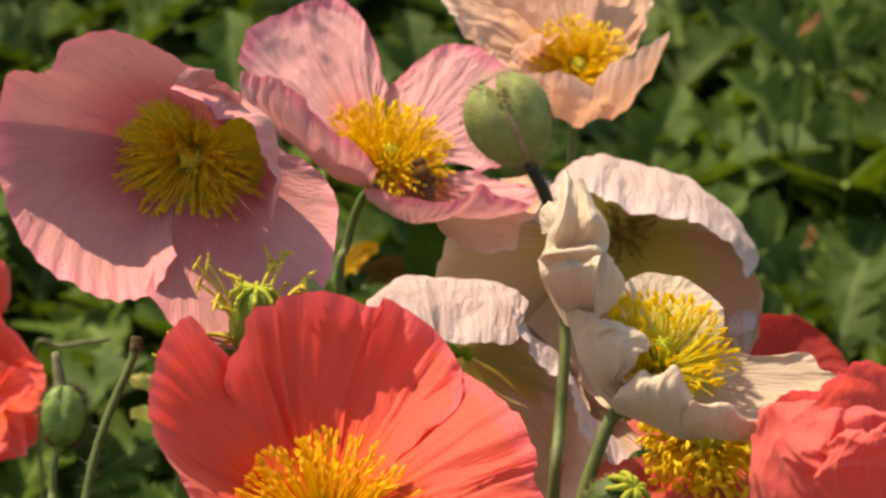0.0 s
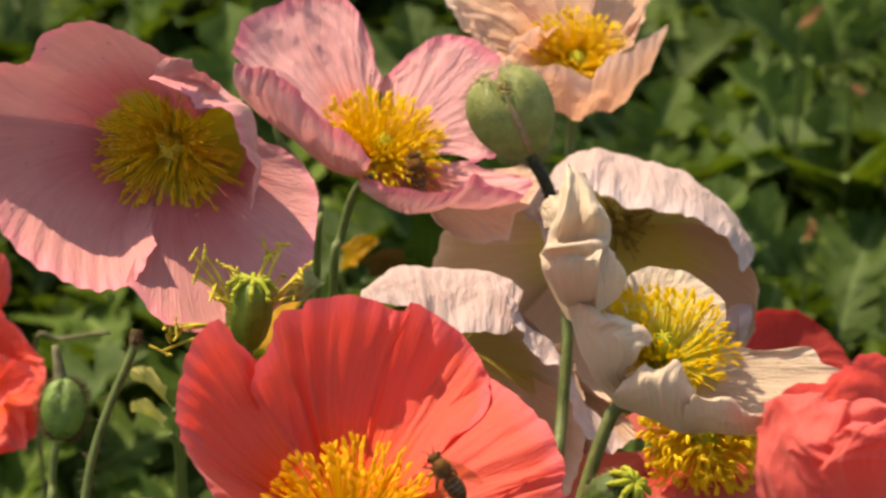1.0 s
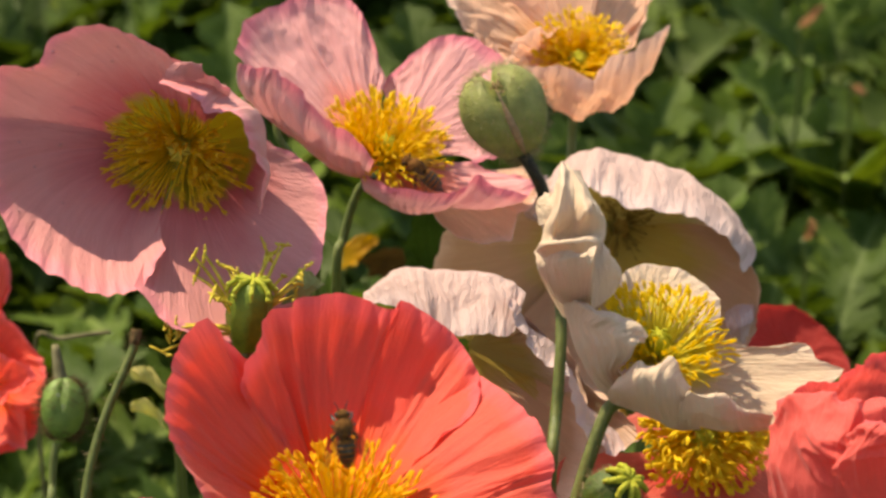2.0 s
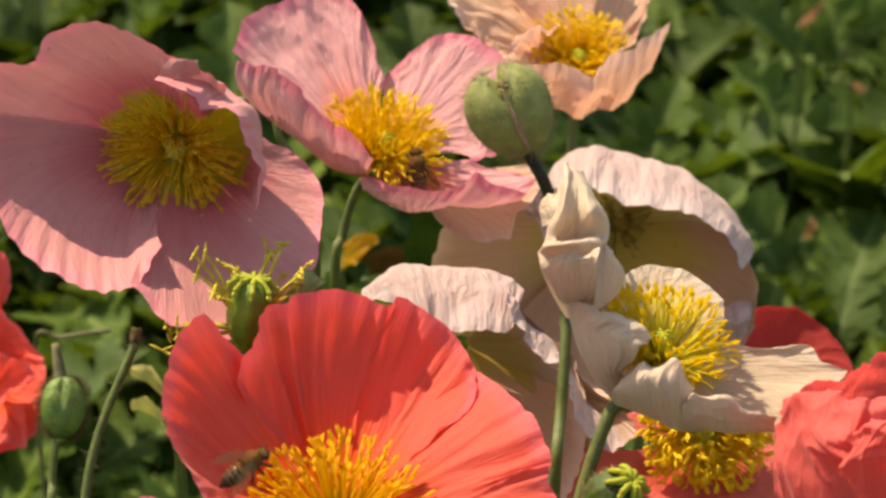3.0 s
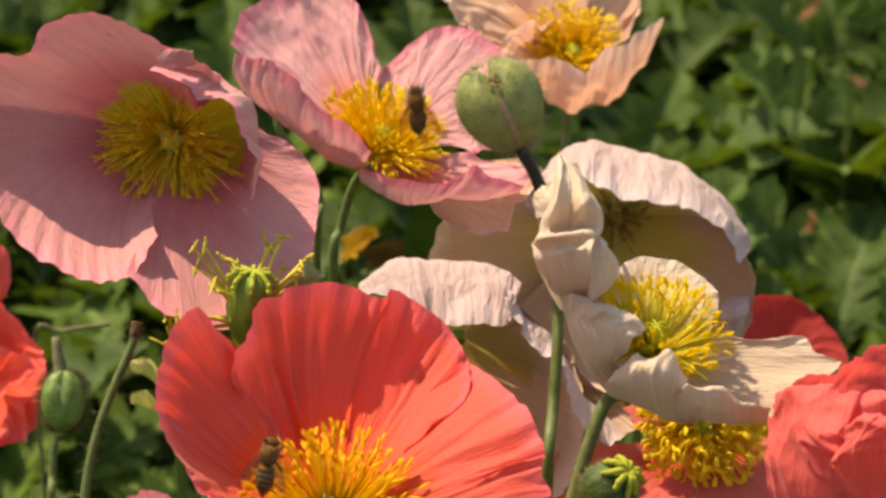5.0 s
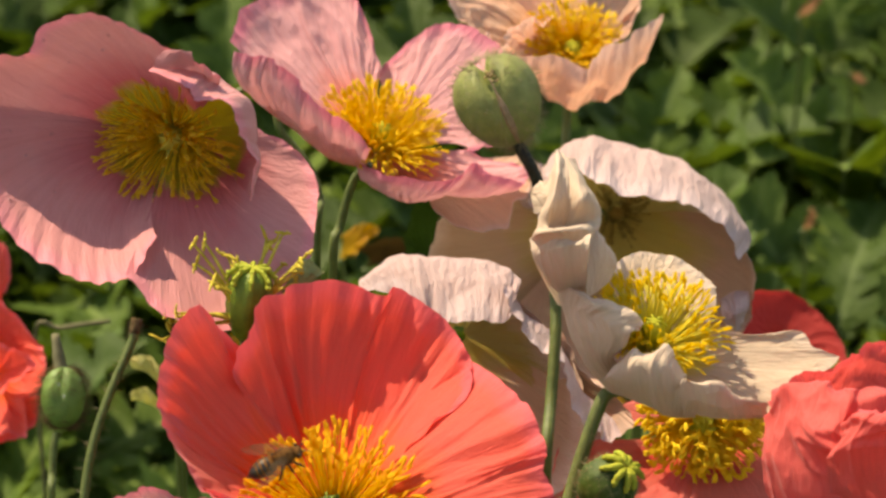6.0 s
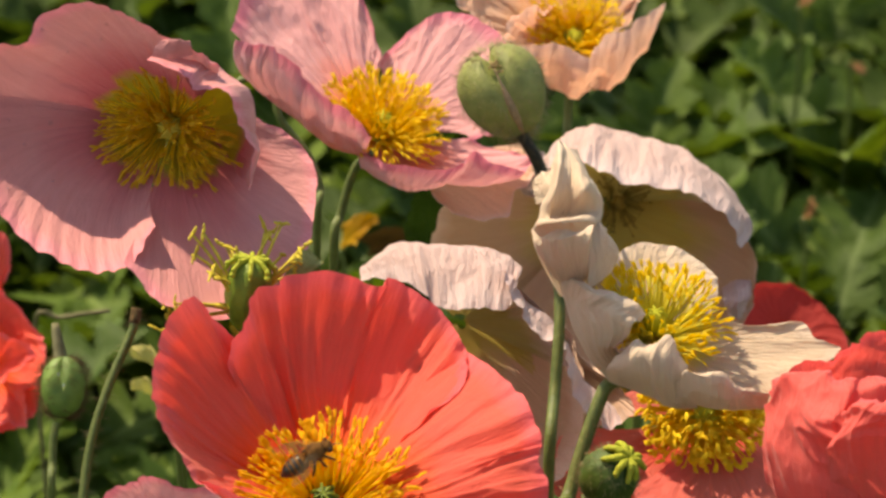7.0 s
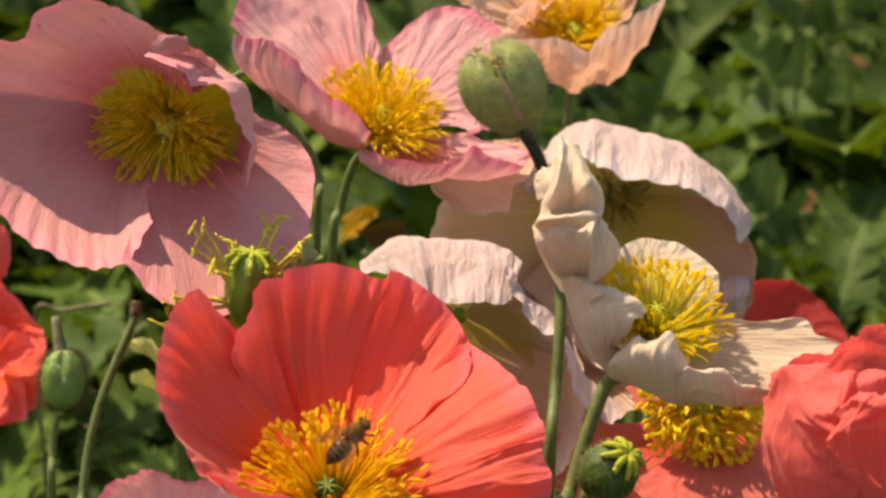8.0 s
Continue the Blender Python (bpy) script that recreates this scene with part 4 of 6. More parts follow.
    curled_petal(f, CREAM, [
        [(38.7, -29.7, 24.0), (42.7, -28.7, 24.0), (45.4, -26.1, 22.0)],
        [(33.6, -24.3, 29.0), (36.7, -23.4, 37.0), (39.7, -22.1, 38.0)],
        [(29.9, -18.1, 29.0), (33.6, -17.2, 41.0), (38.5, -17.8, 45.0), (42.0, -19.4, 44.0)],
        [(27.9, -11.6, 27.0), (31.7, -11.5, 40.0), (37.2, -13.3, 46.0), (43.2, -16.2, 47.0)],
        [(26.8, -5.6, 28.0), (30.1, -6.2, 39.0), (34.7, -8.8, 45.0), (39.8, -10.5, 46.0), (44.3, -12.4, 44.0), (45.8, -15.6, 40.0)],
        [(27.2, -4.1, 25.0), (30.8, -5.2, 34.0), (35.6, -7.9, 38.0), (40.8, -9.4, 37.0), (45.2, -11.4, 33.0), (46.7, -15.0, 29.0)]], 76, 1.4, 0.5, 0.4, 0.5, crush=0.25)
    stamens(f, (49.5, -18.1, 26.1), (0.14, 0.62, 0.6), 13.5, 58, 420, 77, LEMON, ring=5, size=0.78)
    pistil(f, (49.1, -19.5, 26.1), (0.0, 0.6, 0.6), 5, 8, 7, LIME, crown=LIME)
    stem(f, [(43.8, -29.2, 27.4), (38.5, -30.0, 30.0), (36.1, -34.3, 30.7), (32.6, -44.0, 31.3), (28.7, -57.2, 32.6), (25.1, -69.9, 33.3)], 1.65, STALK, 260, 78)
    return f


def coral_poppy():
    f = rooted("poppy_flower", (-24.3, -55.0, 65.0), (0.0, 0.02), "wide coral red poppy cup with orange gold stamens", "flower", "poppies")
    base = (-24.6, -56.9, 55.0)
    petal(f, CORAL, base, [(-48.5, -52.9, 54.5), (-55.1, -40.5, 48.7), (-48.8, -31.7, 44.2), (-40.0, -33.0, 42.7)], [(-48.1, -50.6, 78.0), (-54.3, -46.9, 77.0), (-60.1, -38.4, 74.0), (-63.6, -30.4, 72.0), (-62.5, -22.4, 67.0), (-60.3, -15.0, 61.0), (-54.9, -9.1, 56.0), (-50.4, -13.2, 50.0), (-45.1, -19.1, 44.0)], 81, 1.3, 0.6, 0.3)
    petal(f, CORAL, base, [(-40.3, -38.4, 42.0), (-34.3, -29.7, 32.0), (-21.4, -27.3, 26.0), (-9.0, -32.3, 32.0), (-5.6, -42.7, 46.0)], [(-45.5, -25.2, 54.0), (-43.9, -15.2, 48.0), (-40.2, -7.8, 44.0), (-34.0, -4.3, 38.0), (-27.1, -3.4, 34.0), (-18.7, -5.1, 30.0), (-14.1, -6.5, 29.0), (-12.0, -4.8, 28.0), (-5.1, -8.0, 27.0), (1.4, -13.6, 28.0), (4.5, -18.7, 31.0), (6.5, -25.7, 37.0), (5.4, -32.2, 42.0), (-0.8, -36.2, 47.0)], 82, 3.0, 0.8, 0.5)
    petal(f, CORAL, base, [(-40.6, -38.6, 36.0), (-31.9, -30.0, 24.0), (-21.5, -28.8, 20.0), (-11.0, -32.6, 24.0)], [(-45.6, -27.4, 44.0), (-42.8, -15.3, 38.0), (-38.1, -7.4, 33.0), (-29.2, -4.8, 27.0), (-20.2, -6.2, 23.0), (-11.0, -7.8, 20.0), (-4.5, -11.7, 20.0), (-2.1, -18.2, 24.0)], 86, 1.2, 0.6, 0.3)
    petal(f, CORAL, base, [(-44.5, -52.9, 48.5), (-50.1, -40.5, 42.7), (-45.8, -33.7, 38.2)], [(-59.2, -37.4, 68.0), (-62.4, -29.9, 66.0), (-61.0, -21.3, 60.0), (-57.6, -15.1, 54.0), (-53.9, -13.3, 48.0), (-49.3, -19.1, 42.0)], 87, 1.0, 0.6, 0.3)
    petal(f, CORAL, base, [(-8.9, -37.1, 40.8), (0.8, -43.1, 57.6), (4.5, -51.7, 66.5), (-0.5, -62.9, 68.0)], [(1.4, -19.3, 22.0), (9.6, -22.9, 36.0), (16.7, -29.0, 48.0), (21.3, -36.0, 55.0), (23.2, -42.1, 60.0), (22.4, -45.3, 63.0), (23.7, -51.2, 66.0), (21.9, -57.2, 70.0), (11.9, -70.0, 74.0)], 83, 2.7, 0.8, 0.5)
    petal(f, CORAL, base, [(-39.6, -61.6, 60.0), (-30.6, -70.1, 65.0), (-18.1, -71.3, 65.0), (-5.5, -67.8, 61.2)], [(-53.9, -48.3, 73.8), (-43.8, -52.1, 77.5), (-32.6, -54.8, 80.0), (-20.2, -60.2, 81.3), (-5.4, -66.5, 80.0), (9.4, -74.3, 75.0)], 84, 0.6, 0.5)
    stamens(f, (-25.1, -56.1, 57.5), (0.0, 0.55, 0.75), 16.5, 68, 380, 85, ORANGE, ring=6, size=0.72)
    pistil(f, (-25.4, -55.4, 58.1), (-0.08, 0.5, 0.75), 5.5, 4.5, 7, DARK_POD, crown=POD)
    stem(f, [(-24.6, -59.5, 53.7), (-24.7, -71.1, 51.2), (-24.4, -90.2, 51.2)], 1.8)
    return f


def scarlet_poppy():
    f = rooted("poppy_flower", (63.2, -41.4, -33.0), (0.0, 0.03), "scarlet poppy with a hanging fringe of yellow stamens", "flower", "poppies")
    base = (63.7, -41.0, -41.2)
    petal(f, RED, base, [(44.2, -44.6, -41.2), (37.1, -52.8, -38.5), (43.8, -60.8, -33.0), (57.4, -60.7, -30.3)], [(32.8, -41.9, -38.5), (28.0, -47.1, -35.7), (27.0, -57.8, -28.9), (37.7, -68.2, -19.3), (51.2, -70.5, -13.9), (60.6, -67.9, -13.9)], 91, 0.6, 0.7)
    petal(f, RED, base, [(54.9, -55.3, -33.0), (65.7, -57.8, -30.3), (76.8, -57.8, -30.3), (82.7, -49.8, -35.7), (81.9, -41.8, -42.6)], [(44.8, -56.2, -24.8), (53.8, -67.9, -13.9), (65.7, -72.9, -9.8), (80.9, -71.8, -12.5), (95.4, -62.9, -22.1), (98.8, -46.8, -30.3), (96.9, -38.9, -38.5)], 92, 0.6, 0.7)
    petal(f, RED, base, [(51.4, -36.4, -48.0), (64.2, -30.8, -49.4), (78.2, -36.4, -48.0)], [(31.6, -44.6, -42.6), (41.6, -36.4, -48.0), (64.2, -28.0, -50.8), (86.7, -33.6, -49.4), (100.3, -39.1, -45.3), (101.4, -50.1, -41.2)], 93, 0.5, 0.6)
    stamens(f, (64.0, -37.9, -33.4), (0.0, 0.05, 1.0), 11.5, 84, 480, 94, ANTHER, ring=5, size=1.4, inner=0.02, sag=0.12)
    pistil(f, (64.0, -37.9, -35.4), (0.0, -0.4, 0.8), 6, 5, 8, LIME, crown=LIME)
    stem(f, [(63.8, -41.8, -43.9), (64.4, -53.3, -48.0), (64.9, -71.6, -49.4)])
    return f


def crumpled_red_poppy():
    f = rooted("poppy_flower", (88.6, -40.6, 50.0), (0.02, 0.02), "crumpled double red poppy with folded petals", "flower", "poppies")
    base = (90.6, -63.8, 42.4)
    # back petal, then the two bulging front petals seen from outside
    petal(f, CRIMSON, base, [(79.1, -41.0, 36.4), (84.9, -28.2, 30.8), (96.3, -24.4, 29.5), (110.2, -26.9, 30.5)], [(75.0, -40.7, 48.0), (78.1, -29.5, 46.0), (82.8, -25.5, 44.0), (88.1, -23.2, 42.0), (92.7, -20.4, 41.0), (95.9, -18.4, 39.0), (101.9, -17.5, 39.0), (109.9, -19.4, 42.0)], 101, 1.0, 0.9, 0.6, crush=0.9)
    curled_petal(f, CRIMSON, [
        [(83.1, -66.8, 40.0), (89.4, -68.6, 42.0), (99.7, -68.6, 42.0), (107.6, -66.8, 40.0)],
        [(75.8, -56.0, 48.0), (82.8, -56.6, 59.0), (92.5, -57.0, 63.0), (105.7, -56.1, 57.0)],
        [(71.4, -45.6, 52.0), (79.6, -45.0, 66.0), (90.4, -44.7, 71.0), (105.6, -44.5, 63.0)],
        [(71.7, -37.7, 52.0), (78.4, -35.2, 66.0), (89.0, -36.8, 73.0), (105.5, -35.3, 64.0)],
        [(73.7, -32.6, 49.0), (76.0, -28.6, 55.0), (80.8, -26.2, 60.0), (84.2, -26.9, 64.0), (87.7, -29.2, 69.0), (92.3, -26.8, 65.0), (97.5, -27.3, 63.0), (105.8, -28.2, 62.0)],
        [(75.9, -32.3, 41.0), (77.8, -30.1, 45.0), (81.7, -28.0, 49.0), (85.3, -28.6, 52.0), (89.0, -30.9, 56.0), (93.3, -28.5, 54.0), (98.6, -29.0, 52.0), (107.1, -29.8, 50.0)]], 102, 1.3, 0.9, 0.7, 0.7, 0.4, nu=130, nv=100, crush=1.4)
    curled_petal(f, CRIMSON, [
        [(92.5, -66.1, 50.0), (98.6, -67.2, 52.0), (109.0, -66.1, 50.0)],
        [(85.1, -51.3, 64.0), (93.9, -49.5, 74.0), (107.0, -51.1, 68.0)],
        [(85.4, -40.2, 74.0), (91.6, -37.9, 84.0), (105.9, -39.5, 77.0)],
        [(87.4, -34.1, 74.0), (91.1, -31.1, 84.0), (95.8, -32.0, 85.0), (101.0, -30.6, 82.0), (105.8, -32.0, 78.0)],
        [(89.7, -35.4, 66.0), (92.7, -32.9, 73.0), (97.1, -33.7, 73.0), (102.2, -32.5, 71.0), (106.3, -33.8, 69.0)]], 103, 1.2, 0.9, 0.7, 0.7, 0.4, nu=110, nv=90, crush=1.2)
    stem(f, [(91.5, -60.4, 33.4), (91.9, -68.4, 32.2), (92.3, -84.0, 32.2)], 1.8)
    return f


def far_red_poppy():
    f = rooted("poppy_flower", (100.7, -25.6, -200.0), (0.0, 0.03), "dark red poppy half hidden behind a cream flower", "flower", "poppies")
    base = (98.3, -32.3, -209.7)
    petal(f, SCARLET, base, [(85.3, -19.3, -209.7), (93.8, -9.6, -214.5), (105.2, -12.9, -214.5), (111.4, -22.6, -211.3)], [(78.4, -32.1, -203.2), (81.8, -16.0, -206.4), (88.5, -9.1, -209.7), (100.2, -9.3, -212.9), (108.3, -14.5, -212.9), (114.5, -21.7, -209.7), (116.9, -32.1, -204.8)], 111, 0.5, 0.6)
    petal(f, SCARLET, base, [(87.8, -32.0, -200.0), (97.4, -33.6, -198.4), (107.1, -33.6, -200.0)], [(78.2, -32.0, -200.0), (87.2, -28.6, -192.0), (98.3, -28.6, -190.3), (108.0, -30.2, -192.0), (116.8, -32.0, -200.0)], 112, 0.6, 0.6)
    stem(f, [(98.4, -33.9, -211.3), (99.0, -50.3, -214.5), (99.5, -74.7, -214.5)])
    return f


def edge_red_poppy():
    f = rooted("poppy_flower", (-126.1, -28.8, -200.0), (0.0, 0.03), "orange red poppy with folded petals among leaves", "flower", "poppies")
    base = (-130.4, -32.3, -209.7)
    petal(f, CORAL, base, [(-136.9, -19.3, -209.7), (-127.3, -16.1, -211.3), (-119.0, -24.2, -209.7)], [(-145.4, -19.1, -200.0), (-136.3, -9.5, -204.8), (-126.8, -10.4, -206.4), (-118.6, -17.6, -204.8), (-113.1, -25.6, -201.6), (-113.4, -33.6, -198.4)], 121, 1.0, 0.9, 0.5)
    petal(f, CORAL, base, [(-118.4, -32.1, -203.2), (-121.3, -40.1, -200.0), (-131.0, -41.7, -200.0)], [(-113.1, -27.2, -198.4), (-114.2, -35.0, -193.6), (-118.9, -38.2, -192.0), (-117.6, -47.8, -192.0), (-123.7, -46.2, -192.0), (-131.8, -51.0, -193.6), (-145.0, -41.6, -196.8)], 122, 1.2, 1.0, 0.6)
    petal(f, CORAL, base, [(-126.1, -27.2, -200.0), (-122.6, -31.9, -196.8)], [(-138.4, -19.1, -195.2), (-122.1, -22.2, -192.0), (-115.6, -27.0, -191.2), (-120.3, -31.8, -190.3), (-131.7, -39.8, -192.0)], 123, 1.2, 1.0, 0.6)
    petal(f, CORAL, base, [(-136.9, -25.8, -209.7), (-127.3, -25.8, -211.3), (-120.7, -32.3, -209.7), (-126.8, -45.1, -206.4)], [(-147.4, -19.2, -203.2), (-130.4, -12.8, -209.7), (-117.3, -22.5, -208.0), (-114.4, -33.8, -204.8), (-118.1, -46.5, -200.0), (-135.4, -52.8, -196.8)], 125, 0.8, 0.8)
    petal(f, CORAL, base, [(-133.6, -12.8, -209.7), (-127.3, -4.7, -211.3)], [(-143.0, -4.7, -206.4), (-133.4, 6.6, -208.0), (-125.8, 5.8, -209.7), (-124.2, -1.5, -209.7), (-125.5, -7.9, -209.7)], 124, 0.8, 0.8)
    stem(f, [(-130.6, -35.6, -211.3), (-130.9, -51.9, -214.5), (-130.6, -74.7, -214.5)])
    return f


def low_pink_poppy():
    f = rooted("poppy_flower", (-62.9, -67.5, 30.0), (0.0, 0.02), "dusky pink poppy rising at the foot of the bed", "flower", "poppies")
    base = (-62.3, -78.7, 19.6)
    petal(f, ROSE, base, [(-73.9, -68.0, 22.2), (-67.5, -57.6, 20.9), (-57.0, -57.6, 20.9), (-47.7, -67.9, 23.5)], [(-81.1, -67.5, 30.0), (-77.7, -55.7, 27.4), (-73.0, -53.1, 26.1), (-68.5, -51.1, 25.4), (-60.7, -53.5, 24.8), (-52.7, -54.1, 26.1), (-44.8, -55.9, 28.7), (-39.5, -64.8, 31.3)], 131, 0.7, 0.8, 0.4)
    petal(f, ROSE, base, [(-73.1, -75.1, 32.6), (-61.3, -80.1, 35.2), (-49.8, -75.1, 32.6)], [(-80.8, -67.2, 33.9), (-72.6, -66.8, 40.4), (-60.9, -69.2, 41.7), (-49.4, -66.8, 40.4), (-39.4, -64.6, 33.9)], 132, 0.7, 0.8, 0.4)
    stamens(f, (-62.0, -74.4, 24.8), (0, 0.6, 0.6), 10, 60, 90, 133)
    stem(f, [(-62.4, -81.5, 18.3), (-62.3, -93.6, 15.7)])
    return f


# ---- seed heads, bare stalk, far bud ----
def seed_pod():
    f = rooted("seed_pod", (-43.5, -10.3, 28.0), (-0.005, 0.02), "green ribbed poppy seed pod with withered stamens", "seed pod")
    pistil(f, (-46.1, -17.6, 25.7), (0.12, 0.92, 0.3), 10.4, 17, 8, name="capsule")
    rng = np.random.default_rng(141)
    for tip in [(-57.7, 4.7, 30.6), (-55.1, 5.1, 31.3), (-53.0, -3.8, 33.2), (-52.3, -5.1, 33.9), (-50.2, 2.1, 25.4), (-48.8, 1.4, 26.7), (-41.1, 6.0, 24.1), (-40.0, 5.1, 24.7), (-37.2, 7.3, 24.1), (-31.1, 2.7, 28.0), (-33.1, 0.1, 29.3), (-33.7, -1.8, 29.3), (-64.1, -11.6, 31.9), (-61.4, -12.2, 33.2), (-57.1, 0.1, 30.6), (-37.1, 0.1, 25.4), (-34.4, -4.4, 28.0), (-64.7, -17.4, 33.2), (-63.1, -13.5, 31.9)]:
        a, b = spot((-45.3, -12.9, 28.0)) + Vector(rng.normal(0, 0.001, 3)), spot(tip)
        mid = a.lerp(b, 0.55) + Vector((0, 0, 0.0018))
        rod = tube([a, mid, b], [0.00055, 0.0003], 6, 4)
        d = Vector(rng.normal(0, 1, 3))
        tips = [egg(b + d * 0.0003 * k, d + Vector(rng.normal(0, 0.6, 3)), rng.uniform(1.4, 3.4), rng.uniform(0.5, 0.95), 5, 7) for k in (-3.2, -1.4, 0, 1.6, 3.4)]
        part("stamen", joined([rod, *tips]), WITHERED, f)
    curled_petal(f, BUD, [[(-37.8, -6.7, 24.0), (-35.2, -6.1, 25.0), (-32.5, -5.9, 25.0)], [(-35.6, -2.5, 23.0), (-32.9, -2.2, 25.0), (-29.8, -3.3, 24.0)], [(-33.6, 1.7, 21.0), (-31.3, 1.4, 22.0), (-27.8, -2.0, 22.0)]], 142, 0.5, 0.4, 0.3, 0.6, label="pale green shrivelled remnant of a petal")
    stem(f, [(-45.3, -14.2, 26.4), (-46.0, -26.0, 25.4), (-46.3, -47.0, 24.1)], 1.6)
    return f


def low_seed_pod():
    f = rooted("seed_pod", (39.2, -51.1, 45.0), (-0.005, 0.02), "dark green bristly seed pod with a curly crown", "seed pod")
    c, axis = spot((33.4, -55.1, 37.3)), way((0.5, 0.52, 0.6))
    rows = [(0, 1.2), (1.2, 3.4), (4, 5.9), (7.5, 6.9), (10.5, 6.4), (13, 4.8), (14.5, 2.4), (15, 0.4)]
    body = part("capsule", turned(c, axis, rows, 28, 9, 0.03), DARK_POD, f)
    rng = np.random.default_rng(151)
    side = axis.orthogonal().normalized()
    roots = []
    for _ in range(500):
        g, h = rng.uniform(0, 6.28), rng.uniform(0, 14)
        o = side * math.cos(g) + axis.cross(side) * math.sin(g)
        r = np.interp(h, [q[0] for q in rows], [q[1] for q in rows])
        roots.append((c + (axis * h + o * r * 0.96) / 1000, o))
    part("hairs", hairs(roots, rng, 0.002, 0.00007), HAIR, body, "short brown bristles", "stuff")
    crown = c + axis * 0.0148
    for k in range(9):
        g = 2 * math.pi * k / 9 + rng.normal(0, 0.15)
        o = side * math.cos(g) + axis.cross(side) * math.sin(g)
        L = rng.uniform(0.0042, 0.0056)
        line = [crown + o * 0.0005 + axis * 0.0006, crown + o * L * 0.45 + axis * 0.0011, crown + o * L * 0.8 + axis * 0.0002, crown + o * L - axis * 0.0017 + Vector(rng.normal(0, 0.0005, 3))]
        ray = tube(line, [0.0007, 0.0009, 0.0008, 0.0005], 7, 4)
        knobs = [egg(Vector(q), o, 1.6, 1.7, 4, 6) for q in spline([tuple(v) for v in line], np.array([0.35, 0.6, 0.85]))]
        part("stigma_ray", joined([ray, *knobs]), STIGMA, body, "knobbly yellow-green stigma ray")
    stem(f, [(33.1, -55.7, 36.8), (31.2, -63.3, 34.8), (30.5, -85.3, 34.8)], 1.7)
    return f


def bare_stalk():
    f = rooted("bare_stalk", (-74.8, -25.5, 45.0), (-0.02, 0.02), "bare green flower stalk with a dry broken tip", "stalk")
    stem(f, [(-69.5, -12.2, 45.0), (-70.2, -16.5, 45.0), (-74.1, -25.5, 45.0), (-78.0, -35.7, 45.0), (-80.5, -46.0, 45.0), (-81.8, -57.5, 45.0), (-83.1, -71.6, 45.0)], 1.05, STALK, 200, 161)
    part("dry_tip", tube([spot(q) for q in [(-69.3, -11.8, 45.1), (-69.6, -13.7, 45.1), (-70.0, -15.2, 45.1)]], [0.0013, 0.0012], 9, 3), BROWN_TIP, f, "dry brown broken end")
    return f


def far_bud():
    f = rooted("poppy_bud", (-99.4, -35.2, -100.0), (-0.01, 0.02), "small green poppy bud on a thin drooping stalk", "flower bud")
    rows = [(-8.2, 0.3), (-7.6, 2.2), (-5.5, 4.2), (-2, 5.5), (1.5, 5.7), (4.5, 5.0), (6.8, 3.4), (7.9, 1.2)]
    c, axis = spot((-99.1, -34.1, -100.0)), way((0.03, 1, 0.1))
    body = part("bud_body", bud_shape(c, axis, rows, FRONT), FAR_BUD, f)
    rng = np.random.default_rng(163)
    side = axis.cross(FRONT).normalized()
    roots = []
    for _ in range(1600):
        k = rng.uniform(0, 7)
        i = min(int(k), 6)
        h, r = [rows[i][j] + (rows[i + 1][j] - rows[i][j]) * (k - i) for j in (0, 1)]
        g = rng.uniform(0, 6.28)
        o = side * math.cos(g) + side.cross(axis) * math.sin(g)
        if o.dot(FRONT) > 0.3 and rng.random() < 0.85:
            continue
        roots.append((c + (axis * h + o * r * 0.97) / 1000, o))
    part("hairs", hairs(roots, rng, 0.0036, 0.00012), BROWN_TIP, body, "dark brown bristles", "stuff")
    for lift, off in ((3.5, -0.8), (0.4, 0.6)):
        part("dewdrop", egg(c + (axis * lift + side * off + FRONT * 5.9) / 1000, FRONT, 0.7, 1.0, 6, 9), WATER, body, "clear bead of water")
    part("bud_tip", tube([spot(q) for q in [(-99.4, -28.2, -100.0), (-100.3, -23.4, -100.0), (-101.2, -17.5, -100.0)]], [0.0019, 0.0016, 0.0010], 9, 3), STRAW, body, "withered straw-coloured tip")
    stem(f, [(-100.6, -43.4, -100.0), (-101.6, -47.0, -100.0), (-102.0, -55.9, -100.0), (-102.0, -67.7, -100.0)], 1.15)
    return f


def dry_stalk():
    f = rooted("dry_stalk", (-111.3, -17.9, -250.0), (-0.03, 0.2), "fallen straw-coloured dry stalk among leaves", "stalk")
    stem(f, [(-98.7, -16.3, -250.0), (-106.2, -17.1, -250.0), (-114.8, -18.6, -251.7), (-122.3, -20.1, -260.1)], 0.7, STRAW)
    return f


def arched_stalk():
    f = rooted("bare_stalk", (-47.1, 39.2, -120.0), (0.01, 0.03), "thin green stalk arching over behind a pink poppy", "stalk")
    stem(f, [(-57.1, 44.6, -123.0), (-53.3, 47.1, -123.0), (-48.8, 46.8, -123.0), (-45.0, 43.1, -123.0), (-43.5, 36.3, -123.0), (-36.0, 27.3, -124.5), (-32.6, 16.8, -126.0), (-33.9, 1.7, -127.5)], 1.0)
    return f


def yellowed_leaf(base, belly, rim, seed, foot=(0.0, 0.02), mat=None, name="yellowed_leaf", label="yellow withering leaf among green foliage"):
    f = rooted(name, base, foot, label, "leaf")
    petal(f, mat or YELLOW_LEAF, base, belly, rim, seed, 0.8, 0.6, 0.4)
    stem(f, [base, (base[0] + 2, base[1] - 12, base[2] - 8)], 0.9)
    return f


